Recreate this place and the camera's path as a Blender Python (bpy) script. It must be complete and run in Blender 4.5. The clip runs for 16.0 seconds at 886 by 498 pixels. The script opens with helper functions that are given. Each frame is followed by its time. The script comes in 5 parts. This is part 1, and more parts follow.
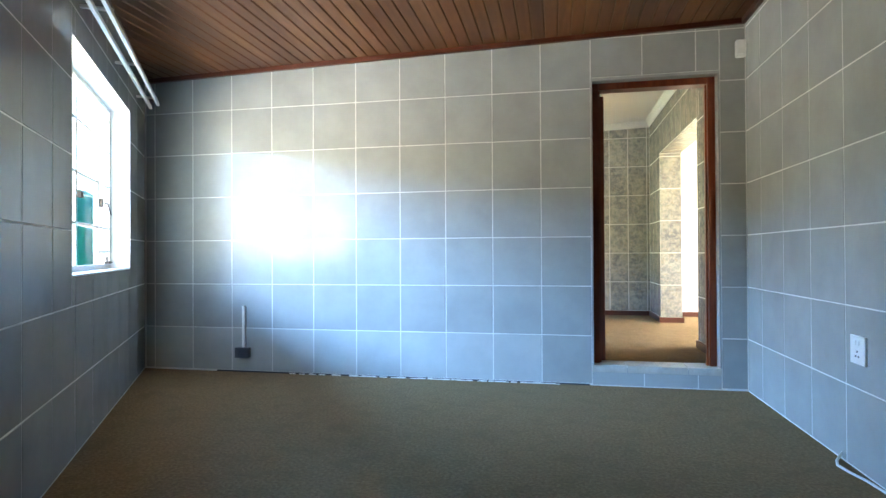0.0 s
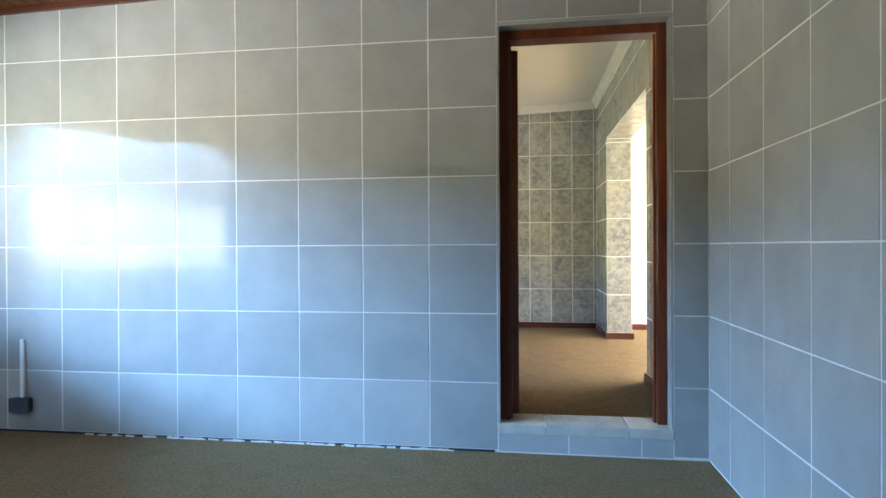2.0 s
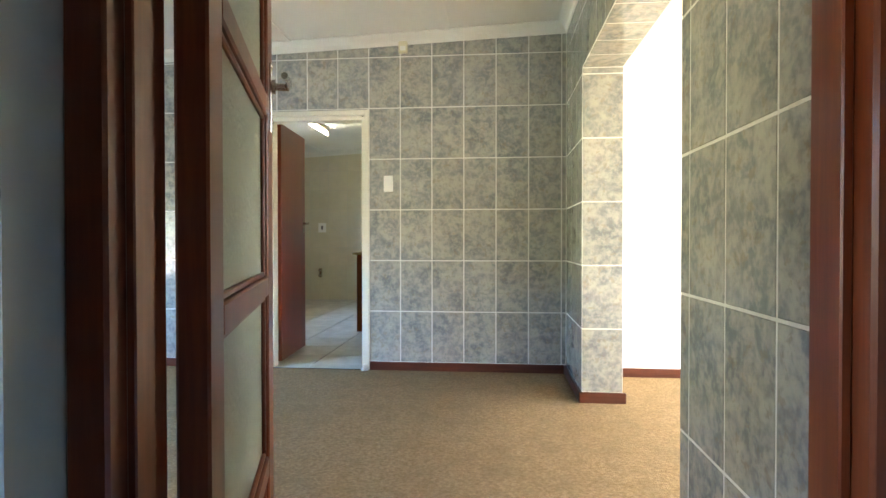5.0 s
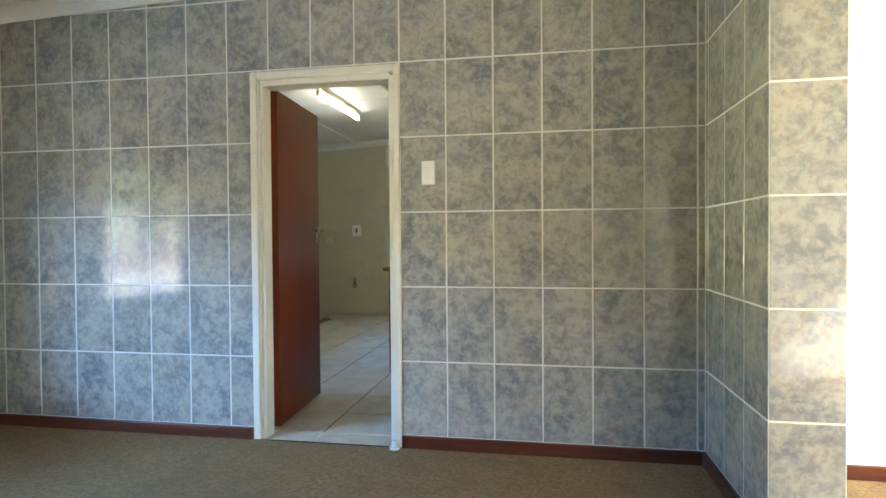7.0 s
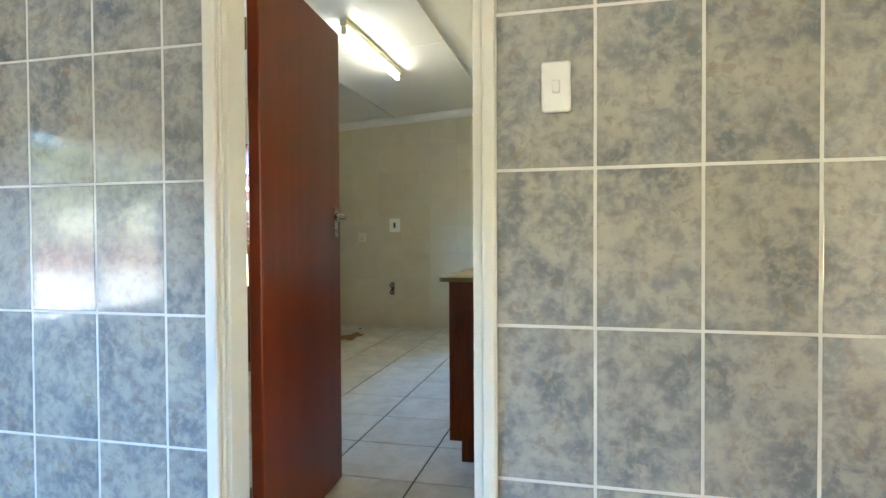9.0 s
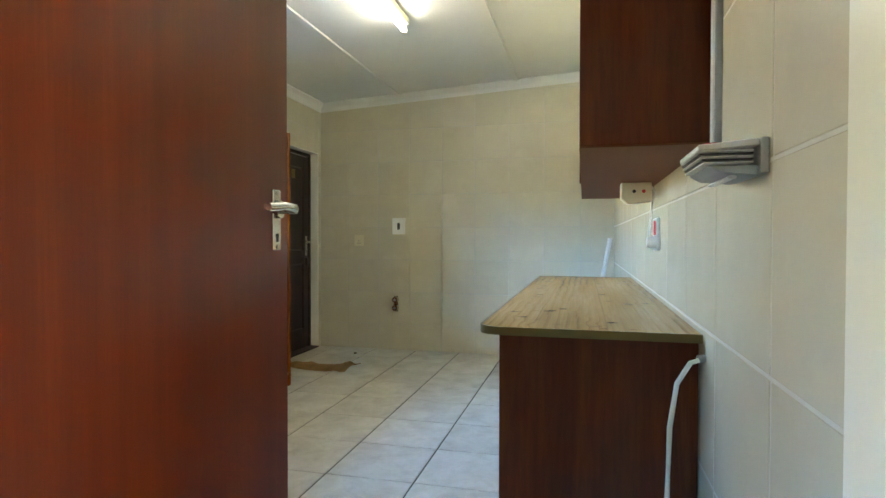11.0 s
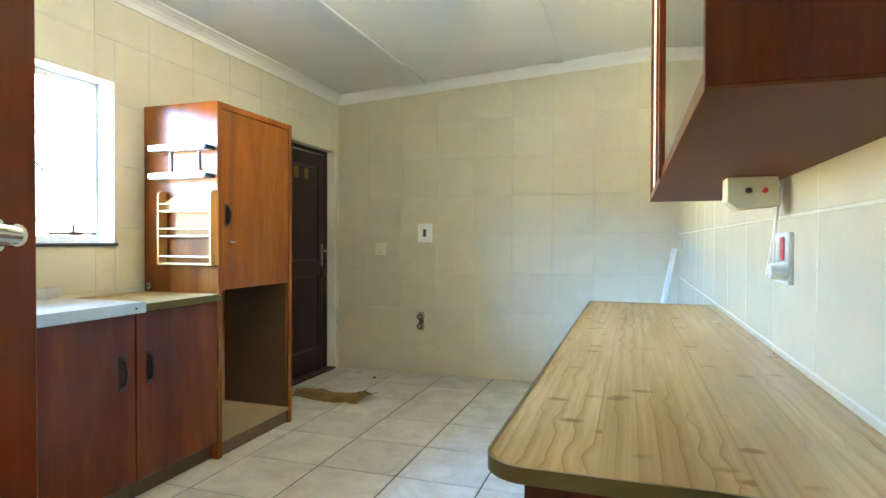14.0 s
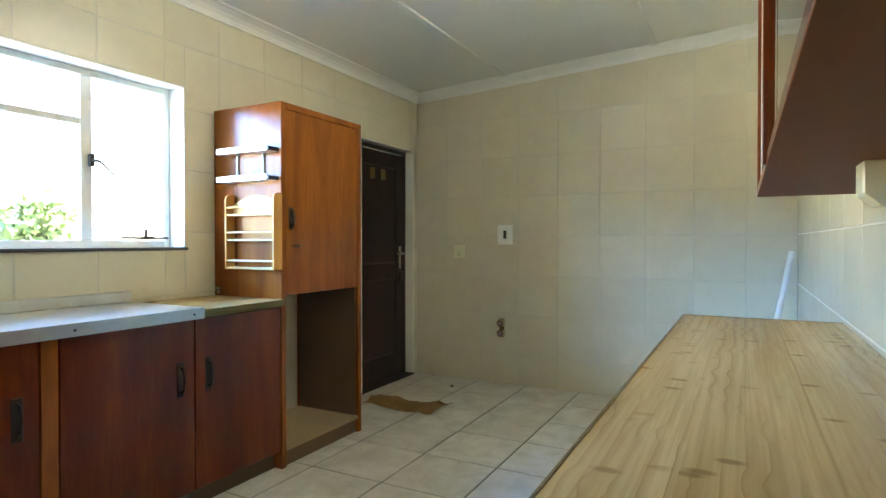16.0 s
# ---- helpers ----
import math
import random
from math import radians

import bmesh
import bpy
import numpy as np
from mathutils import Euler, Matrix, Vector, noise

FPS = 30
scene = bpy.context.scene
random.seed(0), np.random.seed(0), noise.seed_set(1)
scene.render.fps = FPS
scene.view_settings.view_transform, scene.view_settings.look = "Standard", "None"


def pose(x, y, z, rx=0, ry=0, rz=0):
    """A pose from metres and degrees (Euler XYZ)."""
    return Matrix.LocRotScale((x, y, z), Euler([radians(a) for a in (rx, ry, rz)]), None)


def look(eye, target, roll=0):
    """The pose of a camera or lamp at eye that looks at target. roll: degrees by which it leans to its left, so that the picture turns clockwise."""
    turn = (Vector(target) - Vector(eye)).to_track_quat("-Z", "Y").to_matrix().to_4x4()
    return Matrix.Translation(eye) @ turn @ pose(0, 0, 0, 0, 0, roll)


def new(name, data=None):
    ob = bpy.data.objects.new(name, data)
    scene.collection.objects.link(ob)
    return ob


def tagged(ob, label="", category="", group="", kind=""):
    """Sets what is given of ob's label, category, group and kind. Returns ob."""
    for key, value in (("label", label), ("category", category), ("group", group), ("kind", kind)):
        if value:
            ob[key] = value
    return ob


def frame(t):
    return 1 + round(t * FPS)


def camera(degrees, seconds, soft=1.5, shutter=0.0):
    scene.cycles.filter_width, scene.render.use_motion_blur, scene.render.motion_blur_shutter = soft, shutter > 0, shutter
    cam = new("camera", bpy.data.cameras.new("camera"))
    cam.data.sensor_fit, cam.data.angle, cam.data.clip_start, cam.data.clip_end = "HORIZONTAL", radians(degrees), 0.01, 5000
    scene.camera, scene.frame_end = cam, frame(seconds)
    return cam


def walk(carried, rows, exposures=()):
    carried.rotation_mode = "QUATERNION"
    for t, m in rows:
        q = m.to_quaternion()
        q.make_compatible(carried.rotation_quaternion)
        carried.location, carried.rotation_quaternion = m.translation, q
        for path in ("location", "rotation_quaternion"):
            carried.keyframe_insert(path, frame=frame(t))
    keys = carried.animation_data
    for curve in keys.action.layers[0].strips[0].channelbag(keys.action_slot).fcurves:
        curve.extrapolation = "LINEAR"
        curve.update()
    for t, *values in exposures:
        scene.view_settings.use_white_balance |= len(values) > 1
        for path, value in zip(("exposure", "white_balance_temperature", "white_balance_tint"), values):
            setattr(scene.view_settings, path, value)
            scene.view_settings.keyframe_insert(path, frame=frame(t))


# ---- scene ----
cam = camera(75.7, 16.0)
PATH = [
    (0, (-0.142, 0.004, 0.976), (-0.534, 1.965, 0.992), -0.3),
    (0.5, (-0.089, 0.338, 1.005), (-0.455, 2.304, 1.008), -0.4),
    (1, (-0.016, 0.652, 1.042), (-0.357, 2.623, 1.038), -0.4),
    (1.5, (0.093, 0.995, 1.073), (-0.225, 2.97, 1.064), -0.4),
    (2, (0.236, 1.327, 1.087), (-0.038, 3.308, 1.078), -0.3),
    (2.5, (0.364, 1.739, 1.094), (0.13, 3.725, 1.083), -0.3),
    (3, (0.465, 2.137, 1.093), (0.26, 4.126, 1.08), -0.2),
    (3.5, (0.569, 2.556, 1.117), (0.384, 4.548, 1.099), 0.0),
    (3.7, (0.591, 2.719, 1.119), (0.409, 4.71, 1.092), 0.1),
    (5.8, (0.547, 4.481, 1.134), (0.352, 6.472, 1.107), -0.4),
    (6, (0.523, 4.62, 1.174), (0.311, 6.608, 1.146), -0.3),
    (6.5, (0.436, 4.978, 1.229), (0.158, 6.959, 1.196), -0.3),
    (7, (0.338, 5.32, 1.225), (-0.009, 7.289, 1.19), -0.4),
    (7.5, (0.23, 5.709, 1.227), (-0.17, 7.668, 1.19), -0.3),
    (8, (0.085, 6.064, 1.201), (-0.358, 8.014, 1.164), -0.4),
    (8.5, (-0.063, 6.446, 1.193), (-0.522, 8.392, 1.156), -0.4),
    (9, (-0.205, 6.82, 1.197), (-0.671, 8.765, 1.159), -0.3),
    (9.5, (-0.363, 7.197, 1.195), (-0.84, 9.139, 1.158), -0.3),
    (10, (-0.464, 7.52, 1.199), (-0.943, 9.461, 1.162), -0.2),
    (10.2, (-0.502, 7.65, 1.211), (-0.975, 9.593, 1.172), 0.0),
    (12.3, (-0.669, 8.448, 1.246), (-1.168, 10.385, 1.223), 0.4),
    (12.5, (-0.662, 8.495, 1.261), (-1.164, 10.431, 1.234), 0.4),
    (13, (-0.657, 8.599, 1.272), (-1.175, 10.531, 1.245), 0.2),
    (13.5, (-0.681, 8.696, 1.289), (-1.236, 10.618, 1.261), 0.2),
    (14, (-0.696, 8.795, 1.287), (-1.321, 10.695, 1.26), 0.2),
    (14.5, (-0.683, 8.909, 1.29), (-1.396, 10.777, 1.262), 0.2),
    (15, (-0.687, 8.961, 1.292), (-1.456, 10.807, 1.265), 0.2),
    (15.5, (-0.681, 9.025, 1.297), (-1.53, 10.836, 1.273), 0.0),
    (16, (-0.662, 9.079, 1.3), (-1.595, 10.849, 1.275), 0.0),
]
EXPOSURES = [(0.0, 4.38), (1.5, 4.18), (2.5, 4.18), (3.5, 4.42), (6.0, 4.1), (7.0, 4.0), (8.0, 4.15), (9.0, 4.33), (10.0, 4.3), (12.5, 5.3), (14.0, 5.15), (16.0, 4.58)]
walk(cam, [(t, look(eye, target, roll)) for t, eye, target, roll in PATH], EXPOSURES)

# ---- world, sun, large lights ----
w = bpy.data.worlds.new("sky_world")
scene.world = w
w.use_nodes = True
SUN_EL, SUN_AZ = radians(40), math.atan2(0.73, 0.68)
nt = w.node_tree
sky = nt.nodes.new("ShaderNodeTexSky")
sky.sky_type, sky.sun_disc = "NISHITA", False
sky.sun_elevation, sky.sun_rotation = SUN_EL, SUN_AZ
nt.links.new(sky.outputs["Color"], nt.nodes["Background"].inputs["Color"])
nt.nodes["Background"].inputs["Strength"].default_value = 0.15

sun = new("sun", bpy.data.lights.new("sun", "SUN"))
sun.data.energy, sun.data.angle, sun.data.color = 5.0, radians(0.5), (1.0, 0.95, 0.86)
sun.matrix_world = look((0.73 * 10, 0.68 * 10, 10 * math.tan(SUN_EL)), (0, 0, 0))


def area(name, eye, target, sx, sy, power, color):
    ob = new(name, bpy.data.lights.new(name, "AREA"))
    ob.data.shape, ob.data.size, ob.data.size_y = "RECTANGLE", sx, sy
    ob.data.energy, ob.data.color = power, color
    ob.matrix_world = look(eye, target)
    return ob


BLUE, WARM = (0.27, 0.54, 1.0), (1.0, 0.88, 0.58)


def window_sky(room, x, y, z, away, wide, yard_w, yard_top, far, sky_w, sky_low, sky_top, blue=BLUE, warm=WARM, along=(0.0, 0.0)):
    """Added lamps standing in for what a window looks out on: a sunlit yard close by, and the open sky higher up beyond
    the trees.
    """
    x, y = x + along[0], y + along[1]
    ox, oy = x + away[0], y + away[1]
    area("yard_bounce_lamp_" + room, (ox, oy, yard_top / 2), (x, y, yard_top / 2), wide, yard_top, yard_w, warm)
    fx, fy, fz = x + away[0] * far, y + away[1] * far, (sky_low + sky_top) / 2
    area("sky_light_" + room, (fx, fy, fz), (x, y, fz), wide * (0.9 + 0.35 * far), sky_top - sky_low, sky_w, blue)


window_sky("front_room", -3.10, 3.45, 1.4, (-1.28, -0.78), 3.6, 14.5, 1.62, 4.5, 345, 3.1, 5.3, (0.22, 0.50, 1.0), (1.0, 0.88, 0.55), (0.26, -0.43))
window_sky("middle_room", -3.10, 6.67, 1.3, (-5.6, 0.0), 5.0, 62, 1.5, 1.0, 195, 2.9, 7.0, (0.13, 0.44, 1.0), (0.95, 0.93, 0.52))
window_sky("kitchen", -3.30, 10.2, 1.7, (-5.2, 0.0), 6.0, 31, 1.6, 1.0, 4, 2.9, 6.4, (0.52, 0.72, 1.0), (1.0, 0.72, 0.40))
# added fill lamp outside the unseen east opening, brightens the hall
area("hall_fill_light", (5.0, 6.5, 3.6), (3.8, 6.5, 1.5), 3.2, 1.6, 155, (1.0, 0.96, 0.86))

# ---- materials ----


class Nodes:
    """A small helper for node trees."""

    def __init__(self, name):
        self.m = bpy.data.materials.new(name)
        self.m.use_nodes = True
        self.t = self.m.node_tree
        self.p = self.t.nodes["Principled BSDF"]

    def n(self, kind, **sets):
        node = self.t.nodes.new(kind)
        for k, v in sets.items():
            node.inputs[k.replace("_", " ")].default_value = v
        return node

    def link(self, a, b):
        self.t.links.new(a, b)

    def coords(self, scale=(1, 1, 1), spread=0.0):
        tc = self.n("ShaderNodeTexCoord")
        mp = self.n("ShaderNodeMapping")
        mp.inputs["Scale"].default_value = scale
        out = tc.outputs["Object"]
        if spread:
            oi = self.n("ShaderNodeObjectInfo")
            mul = self.n("ShaderNodeVectorMath")
            mul.operation = "MULTIPLY_ADD"
            self.link(oi.outputs["Random"], mul.inputs[0])
            mul.inputs[1].default_value = (spread, spread * 1.7, spread * 0.6)
            self.link(out, mul.inputs[2])
            out = mul.outputs[0]
        self.link(out, mp.inputs["Vector"])
        return mp.outputs["Vector"]

    def noise(self, vec, scale, detail=4.0, rough=0.55, distort=0.0):
        nz = self.n("ShaderNodeTexNoise", Scale=scale, Detail=detail, Roughness=rough, Distortion=distort)
        self.link(vec, nz.inputs["Vector"])
        return nz.outputs["Fac"]

    def ramp(self, fac, stops):
        r = self.n("ShaderNodeValToRGB")
        e = r.color_ramp.elements
        while len(e) < len(stops):
            e.new(0.5)
        for el, (pos, c) in zip(e, stops):
            el.position = pos
            el.color = (*c, 1) if len(c) == 3 else c
        self.link(fac, r.inputs["Fac"])
        return r.outputs["Color"]

    def mix(self, fac, a, b, mode="MIX"):
        mx = self.t.nodes.new("ShaderNodeMix")
        mx.data_type, mx.blend_type = "RGBA", mode
        for sock, v in ((mx.inputs[0], fac), (mx.inputs[6], a), (mx.inputs[7], b)):
            if isinstance(v, (float, int)):
                sock.default_value = v
            elif isinstance(v, tuple):
                sock.default_value = (*v, 1)
            else:
                self.link(v, sock)
        return mx.outputs[2]

    def bump(self, height, strength=0.2, distance=0.002, normal=None):
        b = self.n("ShaderNodeBump", Strength=strength, Distance=distance)
        self.link(height, b.inputs["Height"])
        if normal is not None:
            self.link(normal, b.inputs["Normal"])
        return b.outputs["Normal"]

    def vary(self, col, amount=0.08):
        """A little lighter or darker from piece to piece."""
        oi = self.n("ShaderNodeObjectInfo")
        mr = self.n("ShaderNodeMapRange")
        mr.inputs["To Min"].default_value, mr.inputs["To Max"].default_value = 1 - amount, 1 + amount
        self.link(oi.outputs["Random"], mr.inputs["Value"])
        hs = self.n("ShaderNodeHueSaturation")
        self.link(mr.outputs["Result"], hs.inputs["Value"])
        self.link(col, hs.inputs["Color"])
        return hs.outputs["Color"]

    def done(self, color=None, rough=0.5, metal=0.0, normal=None, spec=0.5):
        if isinstance(color, tuple):
            self.p.inputs["Base Color"].default_value = (*color, 1)
        elif color is not None:
            self.link(color, self.p.inputs["Base Color"])
        if isinstance(rough, float):
            self.p.inputs["Roughness"].default_value = rough
        else:
            self.link(rough, self.p.inputs["Roughness"])
        self.p.inputs["Metallic"].default_value = metal
        self.p.inputs["Specular IOR Level"].default_value = spec
        if normal is not None:
            self.link(normal, self.p.inputs["Normal"])
        return self.m


def plain(name, color, rough=0.45, metal=0.0, grain=60.0, depth=0.0006, dirt=0.12, spec=0.5):
    k = Nodes(name)
    v = k.coords()
    a = k.noise(v, grain, 3)
    b = k.noise(v, grain * 0.07, 4)
    dark = tuple(c * (1 - 2 * dirt) for c in color)
    col = k.mix(b, dark, tuple(min(1, c * (1 + dirt)) for c in color))
    return k.done(col, rough, metal, k.bump(a, 0.25, depth), spec)


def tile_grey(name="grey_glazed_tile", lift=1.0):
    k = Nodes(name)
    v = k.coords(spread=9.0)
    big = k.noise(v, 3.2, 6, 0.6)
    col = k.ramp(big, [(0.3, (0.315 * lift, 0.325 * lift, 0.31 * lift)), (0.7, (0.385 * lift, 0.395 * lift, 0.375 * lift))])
    wave = k.noise(v, 9, 3)
    smear = k.ramp(k.noise(v, 2.4, 4), [(0.4, (0.10,) * 3), (0.65, (0.17,) * 3)])
    return k.done(k.vary(col, 0.035), smear, 0, k.bump(wave, 0.3, 0.004), 0.2)


def tile_marble():
    k = Nodes("marbled_glazed_tile")
    v = k.coords(spread=13.0)
    wob = k.n("ShaderNodeTexNoise", Scale=11.0, Detail=5.0)
    k.link(v, wob.inputs["Vector"])
    push = k.n("ShaderNodeVectorMath")
    push.operation = "MULTIPLY_ADD"
    k.link(wob.outputs["Color"], push.inputs[0])
    push.inputs[1].default_value = (0.045, 0.045, 0.045)
    k.link(v, push.inputs[2])
    pv = push.outputs[0]
    tone = k.noise(v, 5.5, 3, 0.5, 0.3)
    lump = k.noise(pv, 19, 4, 0.55)
    crumb = k.noise(pv, 44, 4, 0.6)
    col = k.ramp(tone, [(0.34, (0.195, 0.215, 0.225)), (0.47, (0.265, 0.28, 0.278)), (0.58, (0.335, 0.337, 0.31)), (0.70, (0.40, 0.39, 0.34))])
    col = k.mix(k.ramp(lump, [(0.34, (0.38,) * 3), (0.47, (0.0,) * 3)]), col, (0.185, 0.20, 0.205))
    col = k.mix(k.ramp(lump, [(0.47, (0.0,) * 3), (0.545, (0.38,) * 3), (0.66, (0.66,) * 3)]), col, (0.455, 0.44, 0.375))
    col = k.mix(k.ramp(crumb, [(0.48, (0.0,) * 3), (0.62, (0.42,) * 3)]), col, (0.45, 0.435, 0.37))
    col = k.mix(k.ramp(crumb, [(0.36, (0.34,) * 3), (0.47, (0.0,) * 3)]), col, (0.19, 0.19, 0.18))
    col = k.mix(k.ramp(k.noise(pv, 24, 4, 0.62, 0.3), [(0.585, (0.0,) * 3), (0.64, (0.42,) * 3)]), col, (0.255, 0.205, 0.14))
    wave = k.noise(v, 6, 2)
    return k.done(k.vary(col, 0.05), 0.09, 0, k.bump(wave, 0.14, 0.003), 0.4)


def tile_cream():
    k = Nodes("cream_glazed_tile")
    v = k.coords(spread=7.0)
    cloud = k.noise(v, 5, 6, 0.6, 0.5)
    col = k.ramp(cloud, [(0.3, (0.60, 0.555, 0.405)), (0.55, (0.63, 0.583, 0.43)), (0.75, (0.66, 0.613, 0.46))])
    return k.done(k.vary(col, 0.03), 0.27, 0, k.bump(k.noise(v, 6, 2), 0.15, 0.003), 0.5)


def tile_floor():
    k = Nodes("pale_floor_tile")
    v = k.coords(spread=11.0)
    cloud = k.noise(v, 6, 7, 0.62, 0.4)
    spot = k.noise(v, 40, 4)
    col = k.ramp(cloud, [(0.3, (0.40, 0.38, 0.31)), (0.52, (0.52, 0.50, 0.43)), (0.75, (0.62, 0.60, 0.53))])
    col = k.mix(k.ramp(spot, [(0.5, (0, 0, 0)), (0.8, (0.5, 0.5, 0.5))]), col, (0.42, 0.39, 0.31))
    return k.done(k.vary(col, 0.05), 0.42, 0, k.bump(spot, 0.15, 0.001))


def carpet():
    k = Nodes("tan_loop_carpet")
    v = k.coords()
    tuft = k.noise(v, 330, 3, 0.7)
    mott = k.noise(v, 60, 4, 0.7)
    stain = k.noise(v, 1.3, 5, 0.6)
    tread = k.noise(v, 7, 4, 0.6, 0.5)
    col = k.ramp(mott, [(0.36, (0.225, 0.145, 0.070)), (0.5, (0.315, 0.207, 0.105)), (0.64, (0.395, 0.273, 0.148))])
    col = k.mix(k.ramp(tuft, [(0.35, (0.5,) * 3), (0.65, (0.0,) * 3)]), col, (0.14, 0.095, 0.047))
    col = k.mix(k.ramp(stain, [(0.45, (0.0,) * 3), (0.75, (0.4,) * 3)]), col, (0.20, 0.14, 0.072))
    col = k.mix(k.ramp(tread, [(0.36, (0.4,) * 3), (0.5, (0.0,) * 3)]), col, (0.19, 0.132, 0.068))
    return k.done(col, 0.95, 0, k.bump(tuft, 0.9, 0.006), 0.1)


def wood(name, dark, mid, light, along=2, rough=0.32, stretch=14.0, scale=1.0, island=False):
    """Veneer or solid timber with the grain along one axis."""
    k = Nodes(name)
    s = [stretch * scale] * 3
    s[along] = 0.9 * scale
    v = k.coords(tuple(s), spread=5.0)
    if island:
        g = k.n("ShaderNodeNewGeometry")
        ad = k.n("ShaderNodeVectorMath")
        ad.operation = "MULTIPLY_ADD"
        k.link(g.outputs["Random Per Island"], ad.inputs[0])
        ad.inputs[1].default_value = (31, 17, 43)
        k.link(v, ad.inputs[2])
        v = ad.outputs[0]
    figure = k.noise(v, 0.55, 5, 0.6, 0.8)
    grain = k.noise(v, 7, 4, 0.7)
    col = k.ramp(figure, [(0.3, dark), (0.5, mid), (0.72, light)])
    col = k.mix(k.ramp(grain, [(0.38, (0.4,) * 3), (0.6, (0.0,) * 3)]), col, dark)
    if island:
        g2 = k.n("ShaderNodeNewGeometry")
        mr = k.n("ShaderNodeMapRange")
        mr.inputs["To Min"].default_value, mr.inputs["To Max"].default_value = 0.84, 1.18
        k.link(g2.outputs["Random Per Island"], mr.inputs["Value"])
        hs = k.n("ShaderNodeHueSaturation")
        k.link(mr.outputs["Result"], hs.inputs["Value"])
        k.link(col, hs.inputs["Color"])
        col = hs.outputs["Color"]
    return k.done(col, rough, 0, k.bump(grain, 0.12, 0.0008), 0.34)


def pine_laminate():
    k = Nodes("pine_print_laminate")
    tc = k.n("ShaderNodeTexCoord")
    sp = k.n("ShaderNodeSeparateXYZ")
    k.link(tc.outputs["Object"], sp.inputs[0])
    # each printed board has a figure of its own
    no = k.n("ShaderNodeMath")
    no.operation = "SNAP"
    no.inputs[1].default_value = 0.18
    sx = k.n("ShaderNodeMath")
    sx.inputs[1].default_value = 0.554
    k.link(sp.outputs["X"], sx.inputs[0])
    k.link(sx.outputs[0], no.inputs[0])
    own = k.n("ShaderNodeVectorMath")
    own.operation = "MULTIPLY_ADD"
    k.link(no.outputs[0], own.inputs[0])
    own.inputs[1].default_value = (0.0, 37.0, 11.0)
    k.link(tc.outputs["Object"], own.inputs[2])

    def mapped(scale):
        mp = k.n("ShaderNodeMapping")
        mp.inputs["Scale"].default_value = scale
        k.link(own.outputs[0], mp.inputs["Vector"])
        return mp.outputs["Vector"]

    knots = k.n("ShaderNodeTexVoronoi", Scale=1.0, Randomness=1.0)
    knots.voronoi_dimensions = "2D"
    k.link(mapped((9.0, 7.0, 1.0)), knots.inputs["Vector"])
    near = k.ramp(knots.outputs["Distance"], [(0.04, (1, 1, 1)), (0.42, (0, 0, 0))])
    warp = k.n("ShaderNodeVectorMath")
    warp.operation = "MULTIPLY_ADD"
    k.link(near, warp.inputs[0])
    warp.inputs[1].default_value = (0.012, 0.0, 0)
    k.link(mapped((1, 0.10, 1)), warp.inputs[2])
    wav = k.n("ShaderNodeTexWave", Scale=11.0, Distortion=1.6, Detail=2.0)
    wav.bands_direction, wav.wave_profile = "X", "SAW"
    wav.inputs["Detail Scale"].default_value = 1.1
    k.link(warp.outputs[0], wav.inputs["Vector"])
    fine = k.noise(mapped((90, 1.8, 90)), 1.5, 4)
    broad = k.noise(mapped((9, 0.7, 9)), 1.0, 3)
    base = k.ramp(broad, [(0.36, (0.40, 0.265, 0.10)), (0.5, (0.50, 0.35, 0.15)), (0.64, (0.575, 0.425, 0.205))])
    where = k.ramp(k.noise(mapped((5, 0.9, 5)), 1.0, 2), [(0.40, (0.12,) * 3), (0.60, (0.85,) * 3)])
    line = k.ramp(wav.outputs["Fac"], [(0.0, (0.9,) * 3), (0.10, (0.5,) * 3), (0.45, (0.06,) * 3), (0.97, (0.15,) * 3)])
    col = k.mix(k.mix(1.0, line, where, "MULTIPLY"), base, (0.22, 0.115, 0.03))
    col = k.mix(k.ramp(fine, [(0.40, (0.35,) * 3), (0.58, (0.0,) * 3)]), col, (0.33, 0.205, 0.07))
    flecks = k.n("ShaderNodeTexVoronoi", Scale=1.0, Randomness=1.0)
    flecks.voronoi_dimensions = "2D"
    k.link(mapped((7.0, 13.0, 1.0)), flecks.inputs["Vector"])
    pick = k.ramp(k.noise(mapped((4, 4, 4)), 1.0, 2), [(0.53, (0.0,) * 3), (0.60, (0.9,) * 3)])
    dot = k.ramp(flecks.outputs["Distance"], [(0.08, (0.7,) * 3), (0.17, (0.0,) * 3)])
    col = k.mix(k.mix(1.0, dot, pick, "MULTIPLY"), col, (0.17, 0.085, 0.025))
    fr = k.n("ShaderNodeMath")
    fr.operation = "PINGPONG"
    fr.inputs[1].default_value = 0.18
    k.link(sx.outputs[0], fr.inputs[0])
    col = k.mix(k.ramp(fr.outputs[0], [(0.0, (0.55,) * 3), (0.004, (0.0,) * 3)]), col, (0.27, 0.165, 0.06))
    return k.done(col, 0.27, 0, k.bump(fine, 0.05, 0.0005))


